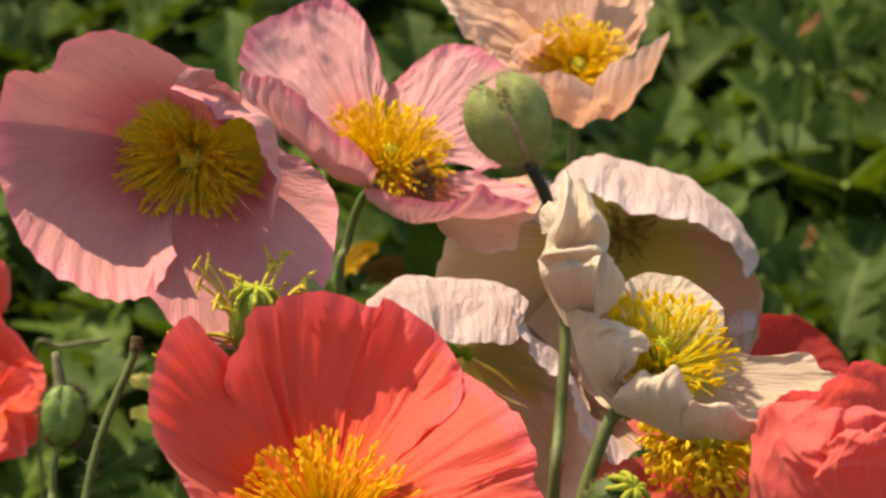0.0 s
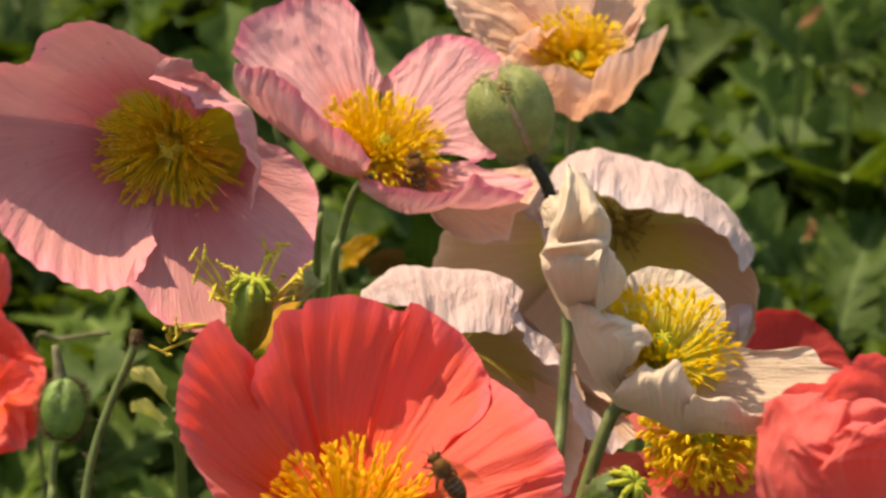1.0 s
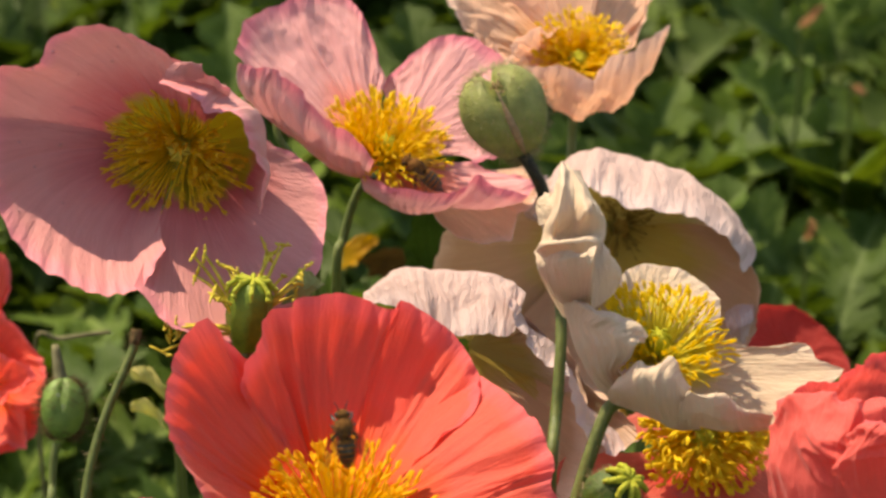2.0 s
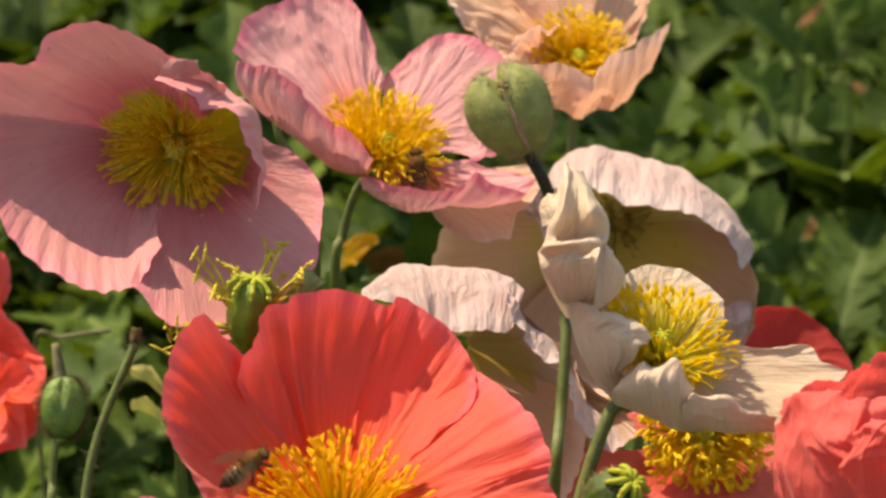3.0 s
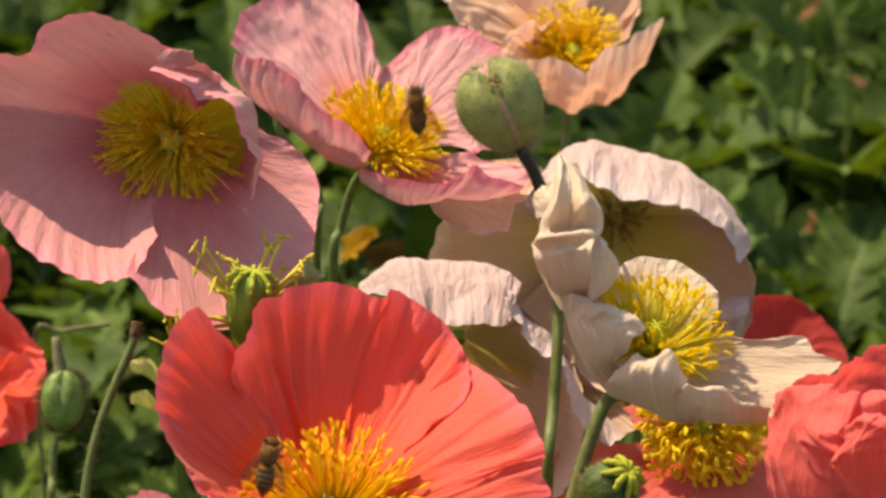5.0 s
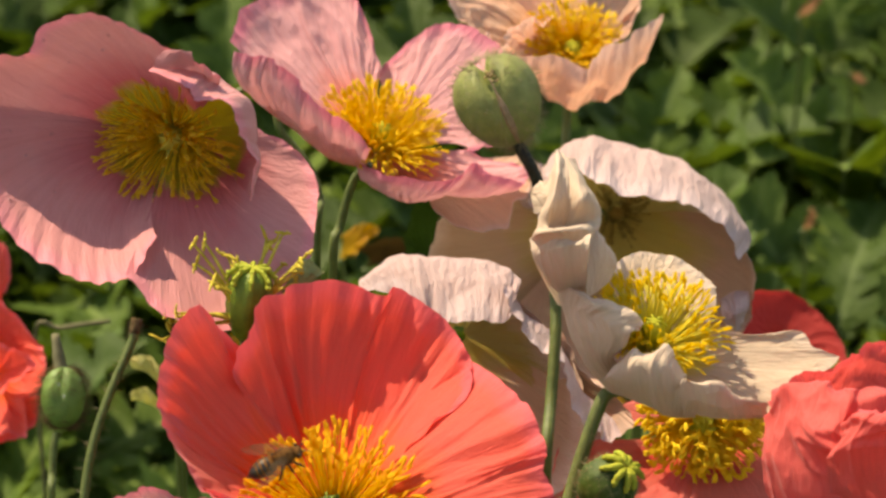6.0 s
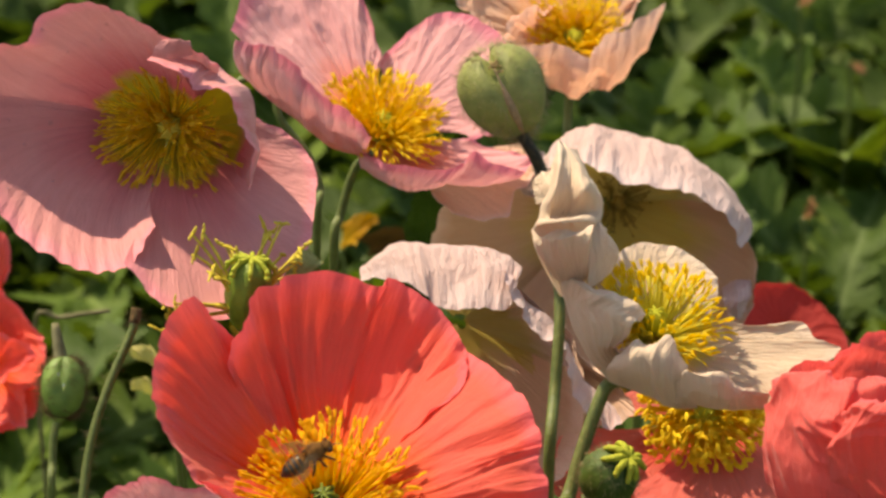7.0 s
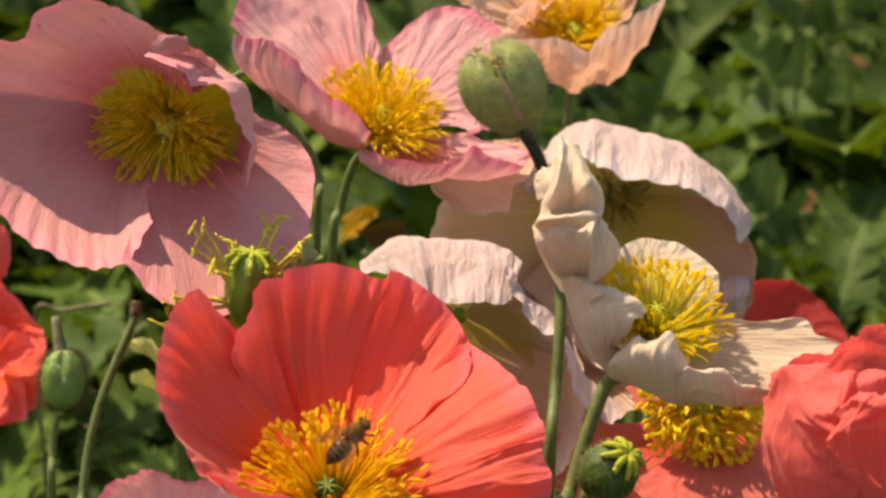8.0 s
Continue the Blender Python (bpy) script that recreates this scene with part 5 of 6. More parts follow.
def yellowed_leaves():
    yellowed_leaf((-34.5, 2.1, -400.0), [(-32.6, 8.6, -398.1), (-27.0, 5.8, -396.2)], [(-33.6, 9.9, -400.0), (-27.0, 13.7, -398.1), (-21.7, 12.9, -398.1), (-25.1, 8.6, -396.2), (-30.7, 3.0, -396.2)], 171)
    pale = {"mat": PALE_YELLOW, "label": "pale yellow dying leaf low among the foliage"}
    yellowed_leaf((-73.4, -36.2, -150.0), [(-79.9, -27.9, -148.0), (-76.7, -32.9, -146.0)], [(-84.9, -28.2, -149.0), (-84.2, -25.1, -148.0), (-80.0, -24.4, -147.0), (-75.0, -29.7, -147.0)], 172, **pale)
    yellowed_leaf((-74.3, -42.7, -150.0), [(-80.6, -34.9, -148.0), (-78.2, -39.5, -146.0)], [(-85.3, -36.8, -149.0), (-84.6, -33.7, -148.0), (-80.0, -33.1, -147.0), (-75.3, -38.6, -147.0)], 173, **pale)
    brown = {"mat": BROWN_LEAF, "name": "withered_leaf", "label": "small curled brown withered leaf among green foliage"}
    yellowed_leaf((-26.3, -0.8, -410.0), [(-21.8, 3.0, -400.0), (-17.6, 2.1, -398.0)], [(-28.7, 5.4, -392.0), (-19.3, 9.8, -385.0), (-11.5, 8.0, -388.0), (-13.5, 1.7, -400.0), (-21.8, -1.7, -405.0)], 178, mat=SHADED_DEAD_LEAF, name="withered_leaf", label="brown dead leaf deep among the foliage, shade in its colour")
    yellowed_leaf((-3.1, -4.8, -230.0), [(-8.1, 6.7, -226.0), (-3.9, 10.0, -222.0), (1.0, 6.7, -226.0)], [(-10.2, 0.2, -222.0), (-10.4, 9.9, -215.0), (-7.9, 17.9, -205.0), (-3.1, 20.8, -200.0), (1.3, 17.1, -205.0), (3.6, 8.3, -215.0), (2.6, 0.2, -222.0)], 179, mat=SHADED_LEAF, name="leaf", label="broad dark green leaf standing upright in shade")
    yellowed_leaf((141.4, 99.3, -680.0), [(143.1, 104.8, -677.7), (147.4, 101.3, -675.5)], [(144.3, 104.2, -678.9), (150.2, 108.6, -677.7), (152.0, 107.3, -677.3), (147.5, 102.3, -676.8), (143.1, 98.7, -677.7)], 175, **brown)
    yellowed_leaf((161.3, 77.3, -680.0), [(163.3, 76.7, -677.7), (165.3, 74.3, -675.5)], [(162.3, 77.2, -678.9), (166.9, 76.2, -677.7), (168.2, 74.0, -677.3), (165.9, 73.1, -676.8), (162.8, 75.3, -677.7)], 176, **brown)
    yellowed_leaf((134.7, 14.0, -580.0), [(136.7, 18.2, -577.9), (138.6, 15.0, -575.8)], [(136.3, 18.8, -578.9), (138.3, 21.8, -577.9), (139.6, 19.2, -577.5), (137.8, 14.6, -577.0), (135.4, 12.9, -577.9)], 177, **brown)


# ---- leafy bed ----
LEAVES = [leaf_mesh("leaf", k, 5 + k % 3, 0.22 + 0.04 * (k % 3), 0.7 + 0.35 * (k % 4), LEAF if k % 3 else PALE_LEAF) for k in range(9)]
FAR_LEAVES = [leaf_mesh("leaf", k, 5, 0.3, 0.8 + 0.3 * k, LEAF, 16, 2) for k in range(4)]
SICK_LEAF = leaf_mesh("leaf", 40, 5, 0.2, 1.2, YELLOW_LEAF)


DARK_LEAVES = [m for m in LEAVES if m.materials[0] == LEAF]


def poppy_plant(x, y, count, rng, size, mesh=None, label="bushy poppy plant with lobed green leaves"):
    f = tagged(new("poppy_plant"), label, "plant", "leafy poppy plants")
    f.location = (x, y, 0)
    f.empty_display_size = 0.02
    for k in range(count):
        choice = DARK_LEAVES if y < 0.42 else LEAVES
        leaf = new("leaf", mesh or choice[rng.integers(len(choice))])
        leaf.parent = f
        turn = k * 137.5 + rng.uniform(-30, 30)
        rise = rng.uniform(12, 78)
        s = size * rng.uniform(0.75, 1.25)
        m = pose(0, 0, 0.004, 0, 0, turn) @ pose(0.008, 0, 0, rng.uniform(-35, 35), -rise, 0)
        leaf.matrix_basis = m @ Matrix.Diagonal((s, s, s, 1))
    return f


def leafy_bed():
    rng = np.random.default_rng(77)
    for j in range(15):
        for i in range(9):
            x = (i - 4) * 0.082 + rng.uniform(-0.025, 0.025)
            y = 0.16 + j * 0.075 + rng.uniform(-0.025, 0.025)
            poppy_plant(x, y, 27, rng, 0.062 if j < 4 else 0.088)
    for j in range(4):
        for i in range(7):
            poppy_plant((i - 3) * 0.11 + rng.uniform(-0.03, 0.03), -0.26 + j * 0.1 + rng.uniform(-0.03, 0.03), 7, rng, 0.11)
    poppy_plant(-0.035, 0.46, 3, rng, 0.11, SICK_LEAF, "poppy plant with yellowing withered leaves")
    poppy_plant(-0.13, 0.22, 3, rng, 0.10, SICK_LEAF, "poppy plant with yellowing withered leaves")


def far_foliage():
    """Leaves past the near bed, all round."""
    rng = np.random.default_rng(78)
    shapes = []
    for _ in range(5200):
        a, r = rng.uniform(0, 2 * math.pi), 0.45 + 2.4 * rng.uniform(0, 1) ** 0.8
        x, y = r * math.cos(a), 0.5 + r * math.sin(a)
        if (abs(x) < 0.42 and -0.35 < y < 1.28) or (y < -0.3 and abs(x) < 0.5):
            continue
        mesh = FAR_LEAVES[rng.integers(len(FAR_LEAVES))]
        s = rng.uniform(0.12, 0.2)
        m = pose(x, y, 0, 0, 0, rng.uniform(0, 360)) @ pose(0, 0, 0, rng.uniform(-35, 35), -rng.uniform(10, 75), 0) @ Matrix.Scale(s, 4)
        shapes.append(([m @ v.co for v in mesh.vertices], [tuple(q.vertices) for q in mesh.polygons]))
    verts, faces = joined(shapes)
    mesh = bpy.data.meshes.new("foliage")
    mesh.from_pydata([tuple(v) for v in verts], [], faces)
    mesh.shade_smooth()
    mesh.materials.append(FAR_LEAF)
    tagged(new("foliage", mesh), "dense lobed green poppy leaves covering the bed", "foliage", kind="stuff")


# ---- bees ----
def honeybee(label):
    """A honeybee about 14 mm long, heading along its x axis, back along z."""
    f = tagged(new("honeybee"), label, "bee", "honeybees")
    WHERE[f.name] = Vector((0, 0, 0))
    mm = lambda x, y, z: Vector((x, y, z)) / 1000
    X = Vector((1, 0, 0))
    part("thorax", egg(mm(1.6, 0, 0.2), X, 4.6, 4.2, 10, 16), FUR, f, "furry brown thorax")
    head = part("head", egg(mm(4.5, 0, -0.3), Vector((0, 1, 0)), 3.4, 2.4, 8, 14), FUR, f, "dark furry head")
    for s in (-1, 1):
        part("eye", egg(mm(4.7, 1.35 * s, 0.0), Vector((0.2, 0, 1)), 2.0, 0.9, 6, 10), SHELL, head, "shiny dark eye")
        part("antenna", tube([mm(5.4, 0.5 * s, 0.2), mm(6.4, 0.9 * s, 0.7), mm(7.4, 1.5 * s, 0.0)], [0.00012, 0.0001], 5, 3), SHELL, head)
    rings = [(-0.6, 1.1), (-1.2, 1.8), (-2.2, 2.15), (-3.4, 2.2), (-4.6, 2.05), (-5.8, 1.7), (-6.9, 1.1), (-7.7, 0.4), (-7.9, 0.05)]
    droop = lambda x: -0.25 - 0.018 * x * x
    def section(lo, hi, swell):
        xs = np.linspace(lo, hi, 5)
        rr = np.interp(-xs, [-q[0] for q in rings], [q[1] for q in rings]) * swell
        rows, n = [], 18
        for x, r in zip(xs, rr):
            rows += [mm(x, r * math.cos(2 * math.pi * k / n), droop(x) + r * 0.92 * math.sin(2 * math.pi * k / n)) for k in range(n)]
        fc = [(i * n + k, i * n + (k + 1) % n, (i + 1) * n + (k + 1) % n, (i + 1) * n + k) for i in range(4) for k in range(n)]
        return rows, fc + [tuple(range(n))[::-1], tuple(range(4 * n, 5 * n))]
    abdomen = part("abdomen", section(-0.6, -7.9, 1.0), SHELL, f, "dark glossy striped abdomen")
    for lo, hi in ((-0.8, -1.9), (-2.5, -3.1), (-3.8, -4.3), (-5.0, -5.4)):
        part("band", section(lo, hi, 1.035), BAND, abdomen, "pale brown band")
    for s in (-1, 1):
        for start, L, w, out, z in ((1.9, 9.0, 1.5, 24, 2.1), (0.7, 6.2, 1.2, 36, 1.8)):
            n, verts = 14, []
            g = radians(180 - out * s)
            d, o = Vector((math.cos(g), math.sin(g), 0.03)), Vector((-math.sin(g), math.cos(g), 0))
            for i in range(n):
                q = i / (n - 1)
                half = w * math.sin(math.pi * min(0.97, 0.06 + q ** 0.75 * 0.9)) ** 0.7
                c = mm(start, 1.2 * s, z) + d * L * q / 1000
                verts += [c + o * half / 1000, c + Vector((0, 0, 0.00012 * math.sin(6 * q))), c - o * half / 1000]
            fc = [(i * 3 + k, i * 3 + k + 1, i * 3 + k + 4, i * 3 + k + 3) for i in range(n - 1) for k in (0, 1)]
            part("wing", (verts, fc), WING, f, "clear smoky wing")
        for x, reach, back in ((2.8, 1.9, 1.2), (1.6, 2.3, 0.2), (0.4, 2.5, -1.8)):
            part("leg", tube([mm(x, 1.3 * s, -1.2), mm(x + back * 0.4, reach * s, -1.4), mm(x + back, (reach + 0.3) * s, -3.2), mm(x + back * 1.3, (reach + 0.4) * s, -4.4)], [0.00032, 0.0003, 0.00034, 0.00012], 6, 3), SHELL, f)
    rng = np.random.default_rng(9)
    roots = []
    for _ in range(420):
        d = Vector(rng.normal(0, 1, 3)).normalized()
        roots.append((mm(1.6, 0, 0.2) + Vector((d.x * 2.2, d.y * 2.05, d.z * 2.05)) / 1000, d))
    part("fur", hairs(roots, rng, 0.0008, 0.00005), BAND, f, "short tawny fur", "stuff")
    return f


PINK_HOOD = pink_hooded_poppy()
ROSE_ONE = rose_poppy()
PEACH_ONE = peach_poppy()
BUD_ONE = nodding_bud()
BLUSH_HOOD = blush_hooded_poppy()
BLUSH_CUP = blush_cup_poppy()
CREAM_ONE = cream_poppy()
CORAL_ONE = coral_poppy()
SCARLET_ONE = scarlet_poppy()
CRUMPLED = crumpled_red_poppy()
FAR_RED = far_red_poppy()
edge_red_poppy()
low_pink_poppy()
POD_ONE = seed_pod()
POD_LOW = low_seed_pod()
bare_stalk()
far_bud()
arched_stalk()
dry_stalk()
yellowed_leaves()
BEE_RESTING = honeybee("brown honeybee gathering pollen on a rose pink poppy")
BEE_ROVING = honeybee("brown striped honeybee working over a coral poppy's stamens")
leafy_bed()
far_foliage()


# ---- what moves ----
def sway(thing, rows):
    """The wind leans a plant about its root; rows: seconds, millimetres right and up at its head."""
    foot, head = WHERE[thing.name], HEAD[thing.name]
    keys = []
    for t, right, up in rows:
        s = head - foot
        turn = s.rotation_difference(s + Vector((right, up / math.sin(TILT), 0)) / 1000)
        keys.append((t, Matrix.Translation(foot) @ turn.to_matrix().to_4x4()))
    walk(thing, keys)


def fly(bee, rows):
    """rows: seconds, place (mm), heading right and up, how far the back turns to the sky."""
    keys = []
    for t, x, y, z, hx, hy, hz, back in rows:
        ahead = way((hx, hy, hz))
        up = way((0, back, 1))
        left = up.cross(ahead).normalized()
        up = ahead.cross(left)
        m = Matrix((ahead, left, up)).transposed().to_4x4()
        m.translation = spot((x, y, z))
        keys.append((t, m))
    walk(bee, keys)


def motions():
    sway(PINK_HOOD, [(0, 5.70, 0.31), (0.5, 0.41, 0.92), (1, 0.92, 1.03), (1.5, 3.36, 0.11), (3, 2.13, 0.52), (3.5, 2.03, 1.33), (4, 2.45, 0.51), (4.5, 1.52, 1.43), (6, 0.92, 0.41), (6.5, 1.02, 0.61), (7, 0.61, 0.51), (7.5, 1.02, 0.72), (8, 0.00, -0.00)])
    sway(ROSE_ONE, [(0, 1.77, -0.45), (0.5, 0.67, 0.00), (1, 0.22, 0.01), (1.5, 1.10, -0.22), (3, 0.67, -0.00), (3.5, 0.67, -0.00), (4, 0.43, -0.00), (4.5, 0.22, 0.23), (6, 0.00, 0.00), (6.5, 0.00, 0.43), (7, 0.22, 0.22), (7.5, 0.00, 0.22), (8, 0.00, -0.00)])
    sway(PEACH_ONE, [(0, 1.18, 0.25), (0.5, 0.72, 0.48), (1, 0.72, 0.25), (1.5, 1.18, 0.02), (3, 1.18, 0.25), (3.5, 0.47, 0.25), (4, -0.96, 0.23), (4.5, -0.72, 0.02), (6, -0.48, 0.00), (6.5, -0.48, 0.23), (7, 0.00, 0.23), (7.5, -0.25, 0.23), (8, 0.00, -0.00)])
    sway(BUD_ONE, [(0, 1.23, 0.62), (0.5, 3.08, 0.00), (1, 1.85, 0.63), (1.5, -0.20, 0.83), (3, 1.43, 0.62), (3.5, 0.62, 0.62), (4, 1.03, 0.82), (4.5, 0.21, 0.42), (6, -1.23, 0.82), (6.5, -1.23, 0.82), (7, -0.20, 0.60), (7.5, -0.62, 0.40), (8, 0.00, -0.00)])
    sway(BLUSH_HOOD, [(0, 1.85, 0.23), (0.5, 0.69, -0.00), (1, 0.69, 0.02), (1.5, 1.16, -0.23), (3, 0.47, 0.24), (3.5, 0.24, -0.00), (4, 0.00, 0.23), (4.5, -0.23, -0.00), (6, -0.23, 0.23), (6.5, 0.00, 0.23), (7, 0.24, 0.45), (7.5, -0.45, 0.23), (8, 0.00, -0.00)])
    sway(BLUSH_CUP, [(0, 1.49, -0.84), (0.5, 0.43, -0.41), (1, 0.22, -0.19), (1.5, 0.86, -0.83), (3, 0.43, -0.21), (3.5, 0.22, -0.21), (4, 0.22, -0.00), (4.5, -0.21, -0.19), (6, -0.21, -0.21), (6.5, -0.21, -0.21), (7, 0.00, 0.21), (7.5, -0.21, -0.00), (8, 0.00, -0.00)])
    sway(CREAM_ONE, [(0, 1.20, 0.39), (0.5, 1.99, -0.40), (1, 1.59, 0.21), (1.5, 0.20, 0.81), (3, 1.20, 0.20), (3.5, 0.79, 0.40), (4, 0.99, 0.59), (4.5, 0.39, 0.40), (6, -0.60, 0.79), (6.5, -0.81, 0.79), (7, -0.21, 0.59), (7.5, -0.21, 0.39), (8, 0.00, -0.00)])
    sway(CORAL_ONE, [(0, -1.72, 1.91), (0.5, 0.44, 0.32), (1, 4.26, -0.70), (1.5, 3.12, -0.69), (3, 1.27, 0.26), (3.5, 1.78, -0.57), (4, 2.16, -0.71), (4.5, -0.26, 0.52), (6, 0.32, 0.19), (6.5, -0.76, 0.25), (7, -0.76, -0.13), (7.5, -0.20, -0.00), (8, 0.00, -0.00)])
    sway(SCARLET_ONE, [(0, 0.21, 0.21), (0.5, 0.21, 0.21), (1, 0.21, -0.00), (1.5, 0.21, -0.41), (3, 0.21, -0.00), (3.5, 0.00, -0.00), (4, -0.21, -0.01), (4.5, -0.21, -0.00), (6, -0.21, 0.21), (6.5, -0.21, 0.21), (7, 0.00, 0.19), (7.5, 0.00, 0.21), (8, 0.00, -0.00)])
    sway(CRUMPLED, [(0, -2.80, -0.14), (0.1, -3.73, -0.18), (0.2, 2.10, -0.10), (0.3, 11.67, -0.57), (0.4, 17.04, -0.84), (0.5, 17.27, -0.85), (0.6, 11.90, -0.58), (0.7, 2.33, -0.11), (0.8, -4.90, -0.24), (0.9, -5.37, -0.26), (1, -1.40, -0.07), (1.1, 3.50, -0.17), (1.2, 7.00, -0.34), (1.3, 7.23, -0.36), (1.4, 5.37, -0.26), (1.5, 2.57, -0.13), (1.6, 0.70, -0.03), (1.7, -0.47, -0.02), (1.9, 0.00, -0.00), (2.15, 2.57, -0.13), (2.4, 1.17, -0.06), (2.6, 1.87, -0.09), (2.8, 3.50, -0.17), (3, 2.57, -0.13), (3.2, 2.10, -0.10), (3.4, 2.80, -0.14), (3.6, 0.23, -0.01), (3.8, -0.23, -0.01), (4, 1.40, -0.07), (4.3, 1.40, -0.07), (4.5, -0.47, -0.02), (4.7, 0.23, -0.01), (5, 0.93, -0.05), (5.4, -0.23, -0.01), (5.8, -0.93, -0.05), (6.1, 0.47, -0.02), (6.5, 0.00, -0.00), (7, 0.23, -0.01), (7.5, -0.23, -0.01), (8, 0.00, -0.00)])
    sway(FAR_RED, [(0, 1.00, 0.24), (0.5, 0.00, 0.74), (1, 1.24, -0.24), (1.5, 0.26, 1.00), (3, 1.00, -0.00), (3.5, 0.50, 0.50), (4, 0.50, 0.24), (4.5, 0.26, 0.74), (6, -0.74, 1.72), (6.5, -0.74, 1.22), (7, 0.00, 0.98), (7.5, -0.24, 0.98), (8, 0.00, -0.00)])
    sway(POD_ONE, [(0, 1.00, -0.00), (0.5, 0.21, 0.00), (1, 0.21, 0.40), (1.5, 0.21, 0.21), (3, 0.40, 0.21), (3.5, 0.40, 0.21), (4, 0.81, -0.20), (4.5, 0.40, 0.21), (6, 0.21, 0.40), (6.5, -0.20, 0.40), (7, 0.00, 0.20), (7.5, -0.20, 0.20), (8, 0.00, -0.00)])
    sway(POD_LOW, [(0, 1.18, 0.40), (0.5, 1.37, -0.40), (1, 1.37, 0.00), (1.5, 0.40, 0.59), (3, 0.99, -0.00), (3.5, 0.78, 0.19), (4, 0.78, 0.38), (4.5, 0.40, 0.40), (6, -0.19, 0.78), (6.5, -0.40, 0.78), (7, 0.19, 0.58), (7.5, 0.00, 0.19), (8, 0.00, -0.00)])
    fly(BEE_RESTING, [
        (0, -4.9, 26.6, -66.2, -0.25, 0.9, 0.1, 0.5),
        (0.3, -6.6, 27.8, -66.2, -0.3, 0.9, 0.1, 0.5),
        (0.6, -6.3, 26.6, -66.2, -0.3, 0.9, 0.1, 0.5),
        (0.9, -6.7, 26.6, -66.2, -0.1, 0.95, 0.1, 0.5),
        (1.2, -6.1, 26.1, -66.2, -0.4, 0.9, 0.1, 0.5),
        (1.5, -5.7, 26.1, -66.2, -0.7, 0.7, 0.1, 0.5),
        (1.7, -5.6, 26.5, -66.2, -0.8, 0.5, 0.1, 0.5),
        (2.8, -6.0, 27.1, -66.2, -0.2, 0.9, 0.1, 0.5),
        (3, -6.4, 26.7, -66.2, -0.1, 0.95, 0.1, 0.5),
        (3.3, -8.3, 26.7, -66.2, 0.1, 0.95, 0.1, 0.5),
        (3.5, -10.3, 27.1, -66.2, 0.1, 0.95, 0.1, 0.5),
        (3.8, -7.9, 26.9, -66.2, -0.1, 0.95, 0.1, 0.5),
        (4, -6.4, 27.1, -66.2, -0.4, 0.85, 0.1, 0.5),
        (4.3, -6.9, 27.3, -66.2, -0.4, 0.85, 0.1, 0.5),
        (4.5, -6.3, 27.1, -66.2, -0.5, 0.8, 0.1, 0.5),
        (4.7, -5.7, 26.9, -66.2, -0.4, 0.85, 0.1, 0.5),
        (4.9, -6.9, 33.3, -51.0, -0.2, 0.9, 0.3, 0.5),
        (5.2, -3.3, 56.7, -19.2, 0.2, 0.9, 0.3, 0.5),
        (5.5, 4.8, 95.0, 6.9, 0.4, 0.8, 0.3, 0.6),
        (5.8, 15.2, 153.8, 21.4, 0.5, 0.8, 0.2, 0.7),
        (8, 40.8, 199.2, 35.8, 0.5, 0.8, 0.1, 0.7)])
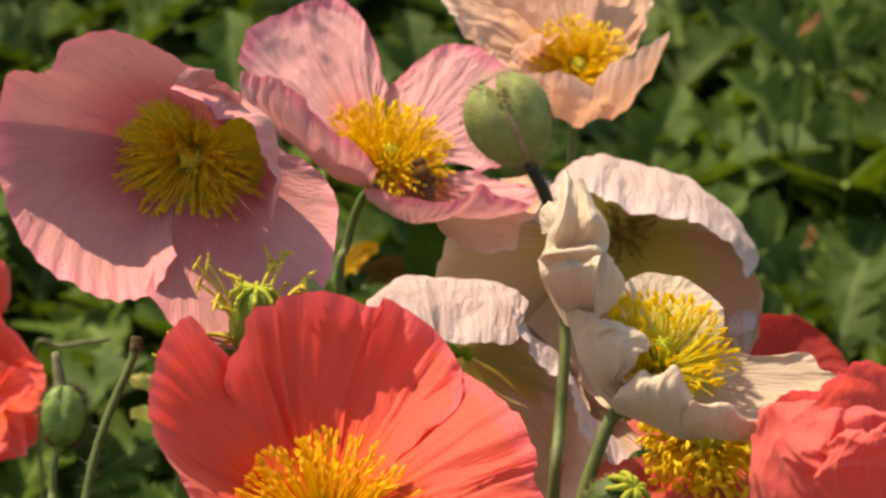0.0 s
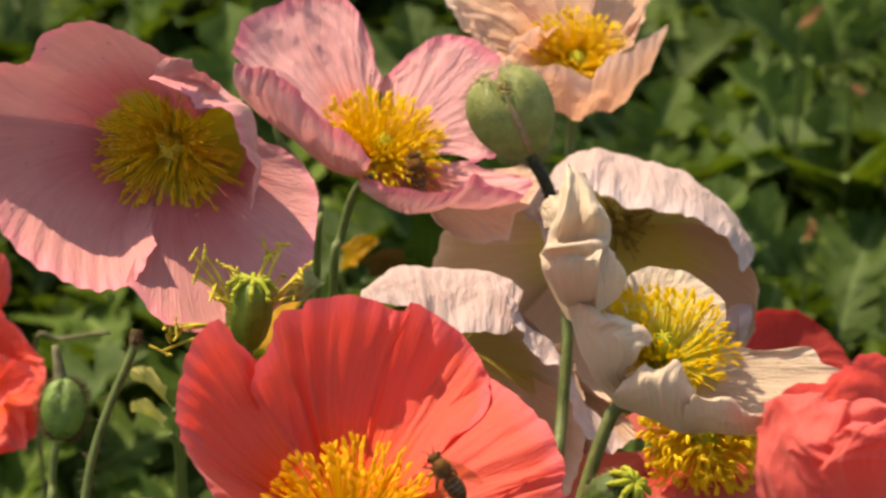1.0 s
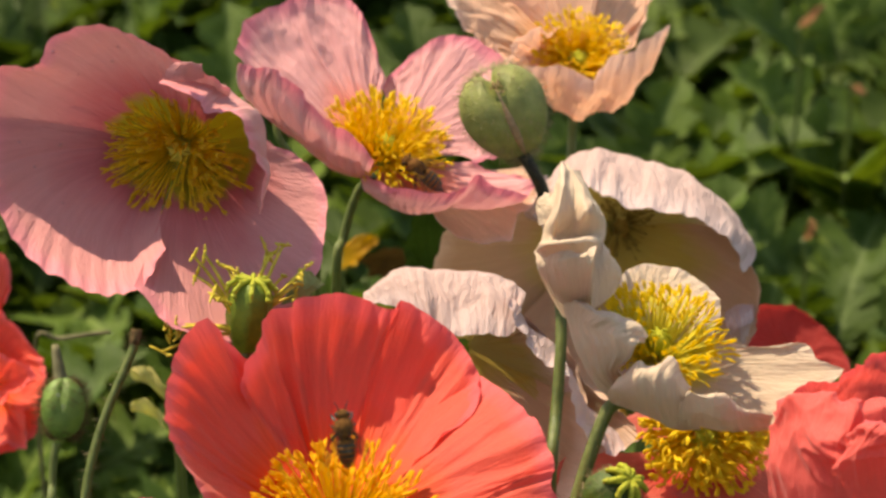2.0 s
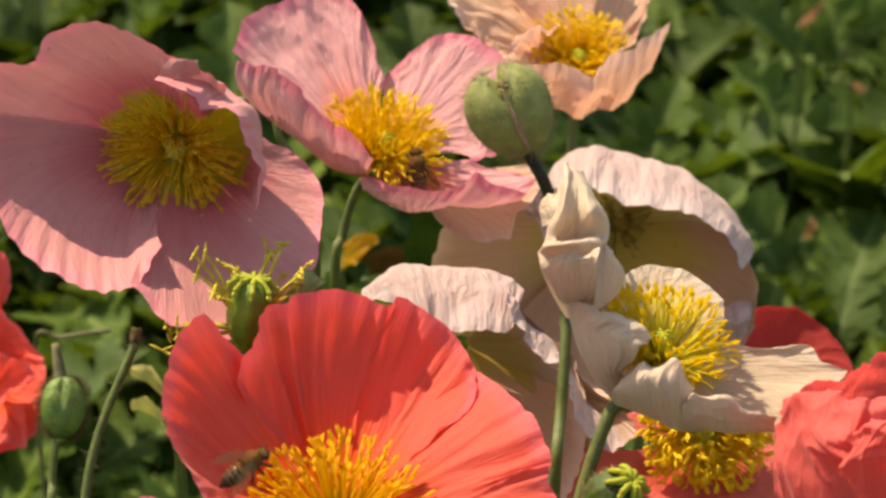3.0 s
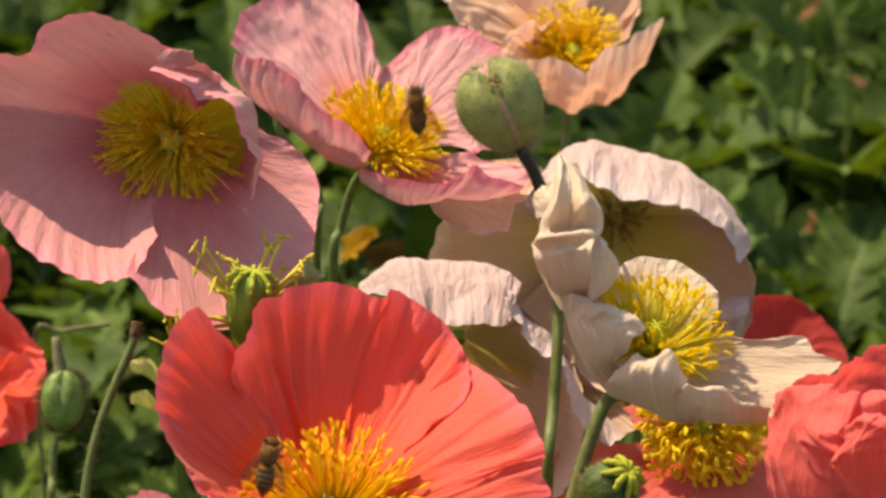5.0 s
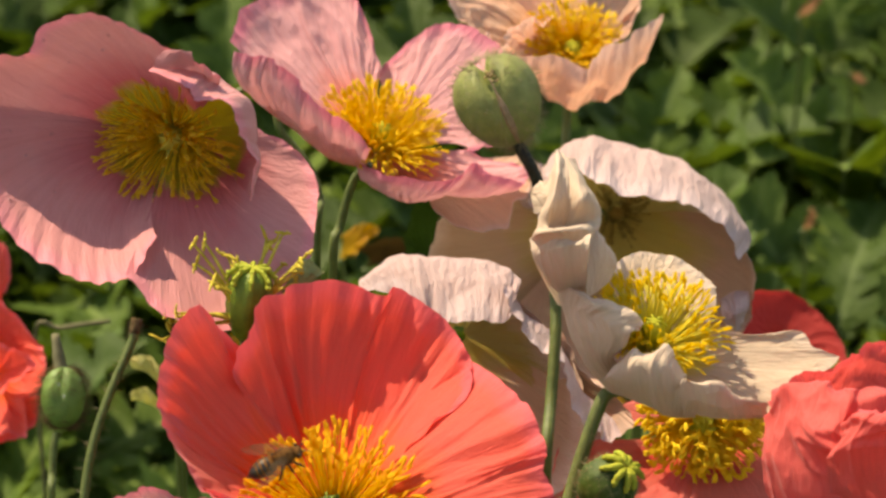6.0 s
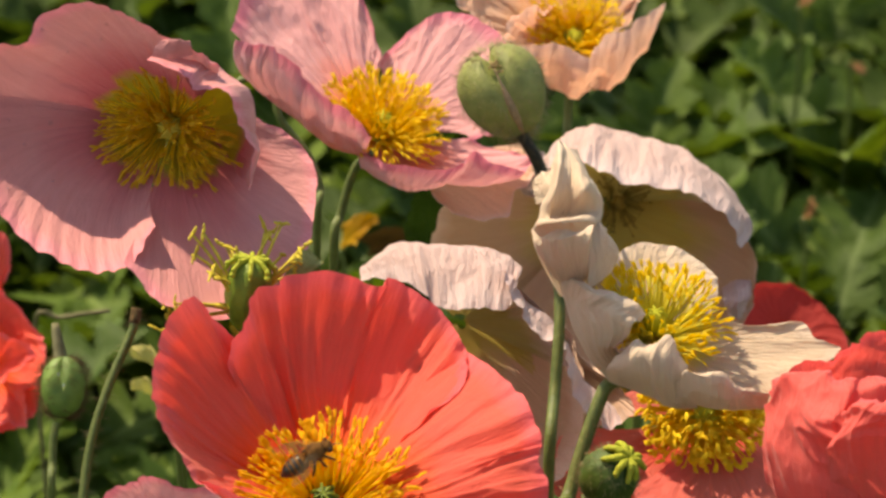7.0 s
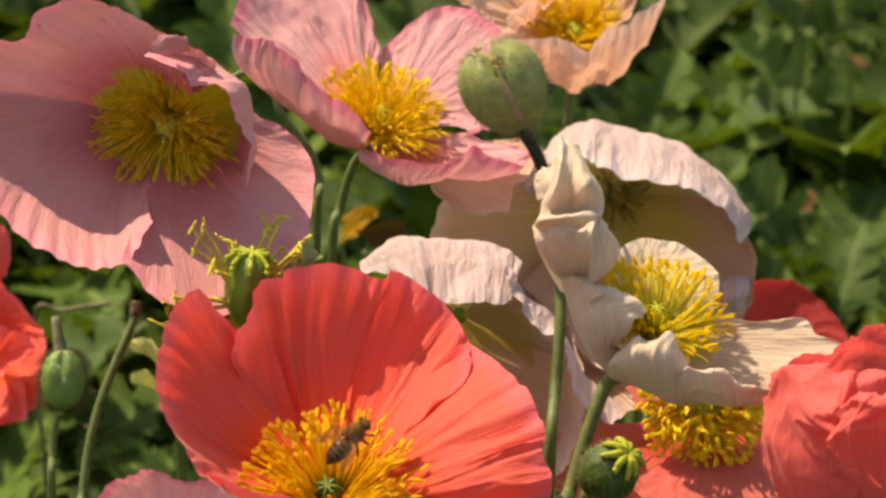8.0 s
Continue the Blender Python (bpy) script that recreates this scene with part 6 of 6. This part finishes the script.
    fly(BEE_ROVING, [
        (0, 0.7, -56.7, 72.5, -0.5, 0.7, 0, 0.5),
        (0.3, -5.5, -49.9, 72.5, -0.5, 0.75, 0, 0.5),
        (0.5, -7.7, -47.4, 73.8, -0.5, 0.75, 0, 0.5),
        (0.6, -8.9, -46.4, 73.8, -0.5, 0.75, 0, 0.5),
        (0.8, -4.7, -45.8, 75.0, -0.5, 0.75, 0, 0.5),
        (0.9, -2.4, -45.0, 75.7, -0.5, 0.75, 0, 0.5),
        (1, 0.7, -43.1, 76.3, -0.55, 0.75, 0, 0.5),
        (1.1, -3.6, -41.9, 76.3, -0.5, 0.75, 0, 0.5),
        (1.2, -8.8, -38.7, 76.3, -0.4, 0.8, 0, 0.5),
        (1.3, -9.9, -36.1, 76.3, -0.55, 0.75, 0, 0.5),
        (1.4, -13.9, -36.8, 76.3, -0.5, 0.75, 0, 0.5),
        (1.5, -12.3, -38.6, 76.3, -0.6, 0.7, 0, 0.5),
        (1.6, -15.7, -38.1, 76.3, -0.5, 0.75, 0, 0.5),
        (1.7, -17.1, -37.7, 76.3, -0.55, 0.7, 0, 0.5),
        (2, -21.5, -34.5, 78.8, -0.1, 0.9, 0.1, 0.5),
        (2.4, -35.1, -37.1, 78.8, 0.4, 0.8, 0, 0.5),
        (2.8, -41.4, -41.0, 76.3, 0.7, 0.65, 0, 0.5),
        (3, -43.0, -41.5, 76.3, 0.75, 0.55, 0, 0.5),
        (3.2, -42.6, -42.5, 76.3, 0.8, 0.5, 0, 0.5),
        (3.3, -41.1, -43.8, 76.3, 0.8, 0.55, 0, 0.5),
        (3.4, -38.4, -45.8, 75.7, 0.7, 0.65, 0, 0.5),
        (3.5, -36.1, -48.2, 76.9, 0.6, 0.7, 0, 0.5),
        (3.7, -33.3, -48.0, 73.8, 0.6, 0.7, 0, 0.5),
        (4, -34.3, -47.8, 73.8, 0.5, 0.8, 0, 0.5),
        (4.2, -30.3, -49.2, 73.8, 0.5, 0.8, 0, 0.5),
        (4.3, -31.9, -48.6, 76.9, 0.5, 0.8, 0, 0.5),
        (4.4, -34.2, -48.1, 75.0, 0.3, 0.9, 0, 0.5),
        (4.5, -38.8, -46.9, 75.7, 0.15, 0.95, 0, 0.5),
        (4.7, -37.5, -46.0, 75.7, 0.1, 0.95, 0, 0.5),
        (5.2, -38.8, -40.2, 77.5, 0.3, 0.9, 0, 0.5),
        (5.8, -38.6, -39.3, 76.9, 0.5, 0.75, 0, 0.5),
        (5.9, -37.0, -41.5, 76.9, 0.45, 0.8, 0, 0.5),
        (6, -36.1, -42.4, 76.9, 0.85, 0.4, 0, 0.5),
        (6.2, -35.9, -44.0, 76.3, 0.1, 0.95, 0, 0.5),
        (6.3, -37.2, -42.7, 76.9, 0.2, 0.95, 0, 0.5),
        (6.4, -36.0, -42.1, 76.9, 0.35, 0.9, 0, 0.5),
        (6.5, -32.7, -43.9, 76.9, 0.65, 0.7, 0, 0.5),
        (6.6, -33.9, -42.5, 76.9, 0.55, 0.75, 0, 0.5),
        (6.8, -32.5, -42.0, 76.9, 0.5, 0.8, 0, 0.5),
        (6.9, -30.4, -43.5, 76.9, 0.75, 0.6, 0, 0.5),
        (7, -29.3, -43.9, 76.9, 0.8, 0.5, 0, 0.5),
        (7.2, -28.2, -41.6, 76.9, 0.35, 0.9, 0, 0.5),
        (7.4, -26.7, -41.5, 76.9, 0.4, 0.9, 0, 0.5),
        (7.6, -25.4, -42.0, 76.9, 0.7, 0.65, 0, 0.5),
        (7.8, -22.9, -42.5, 76.9, 0.7, 0.65, 0, 0.5),
        (8, -20.4, -41.5, 76.9, 0.65, 0.65, 0, 0.5)])


motions()
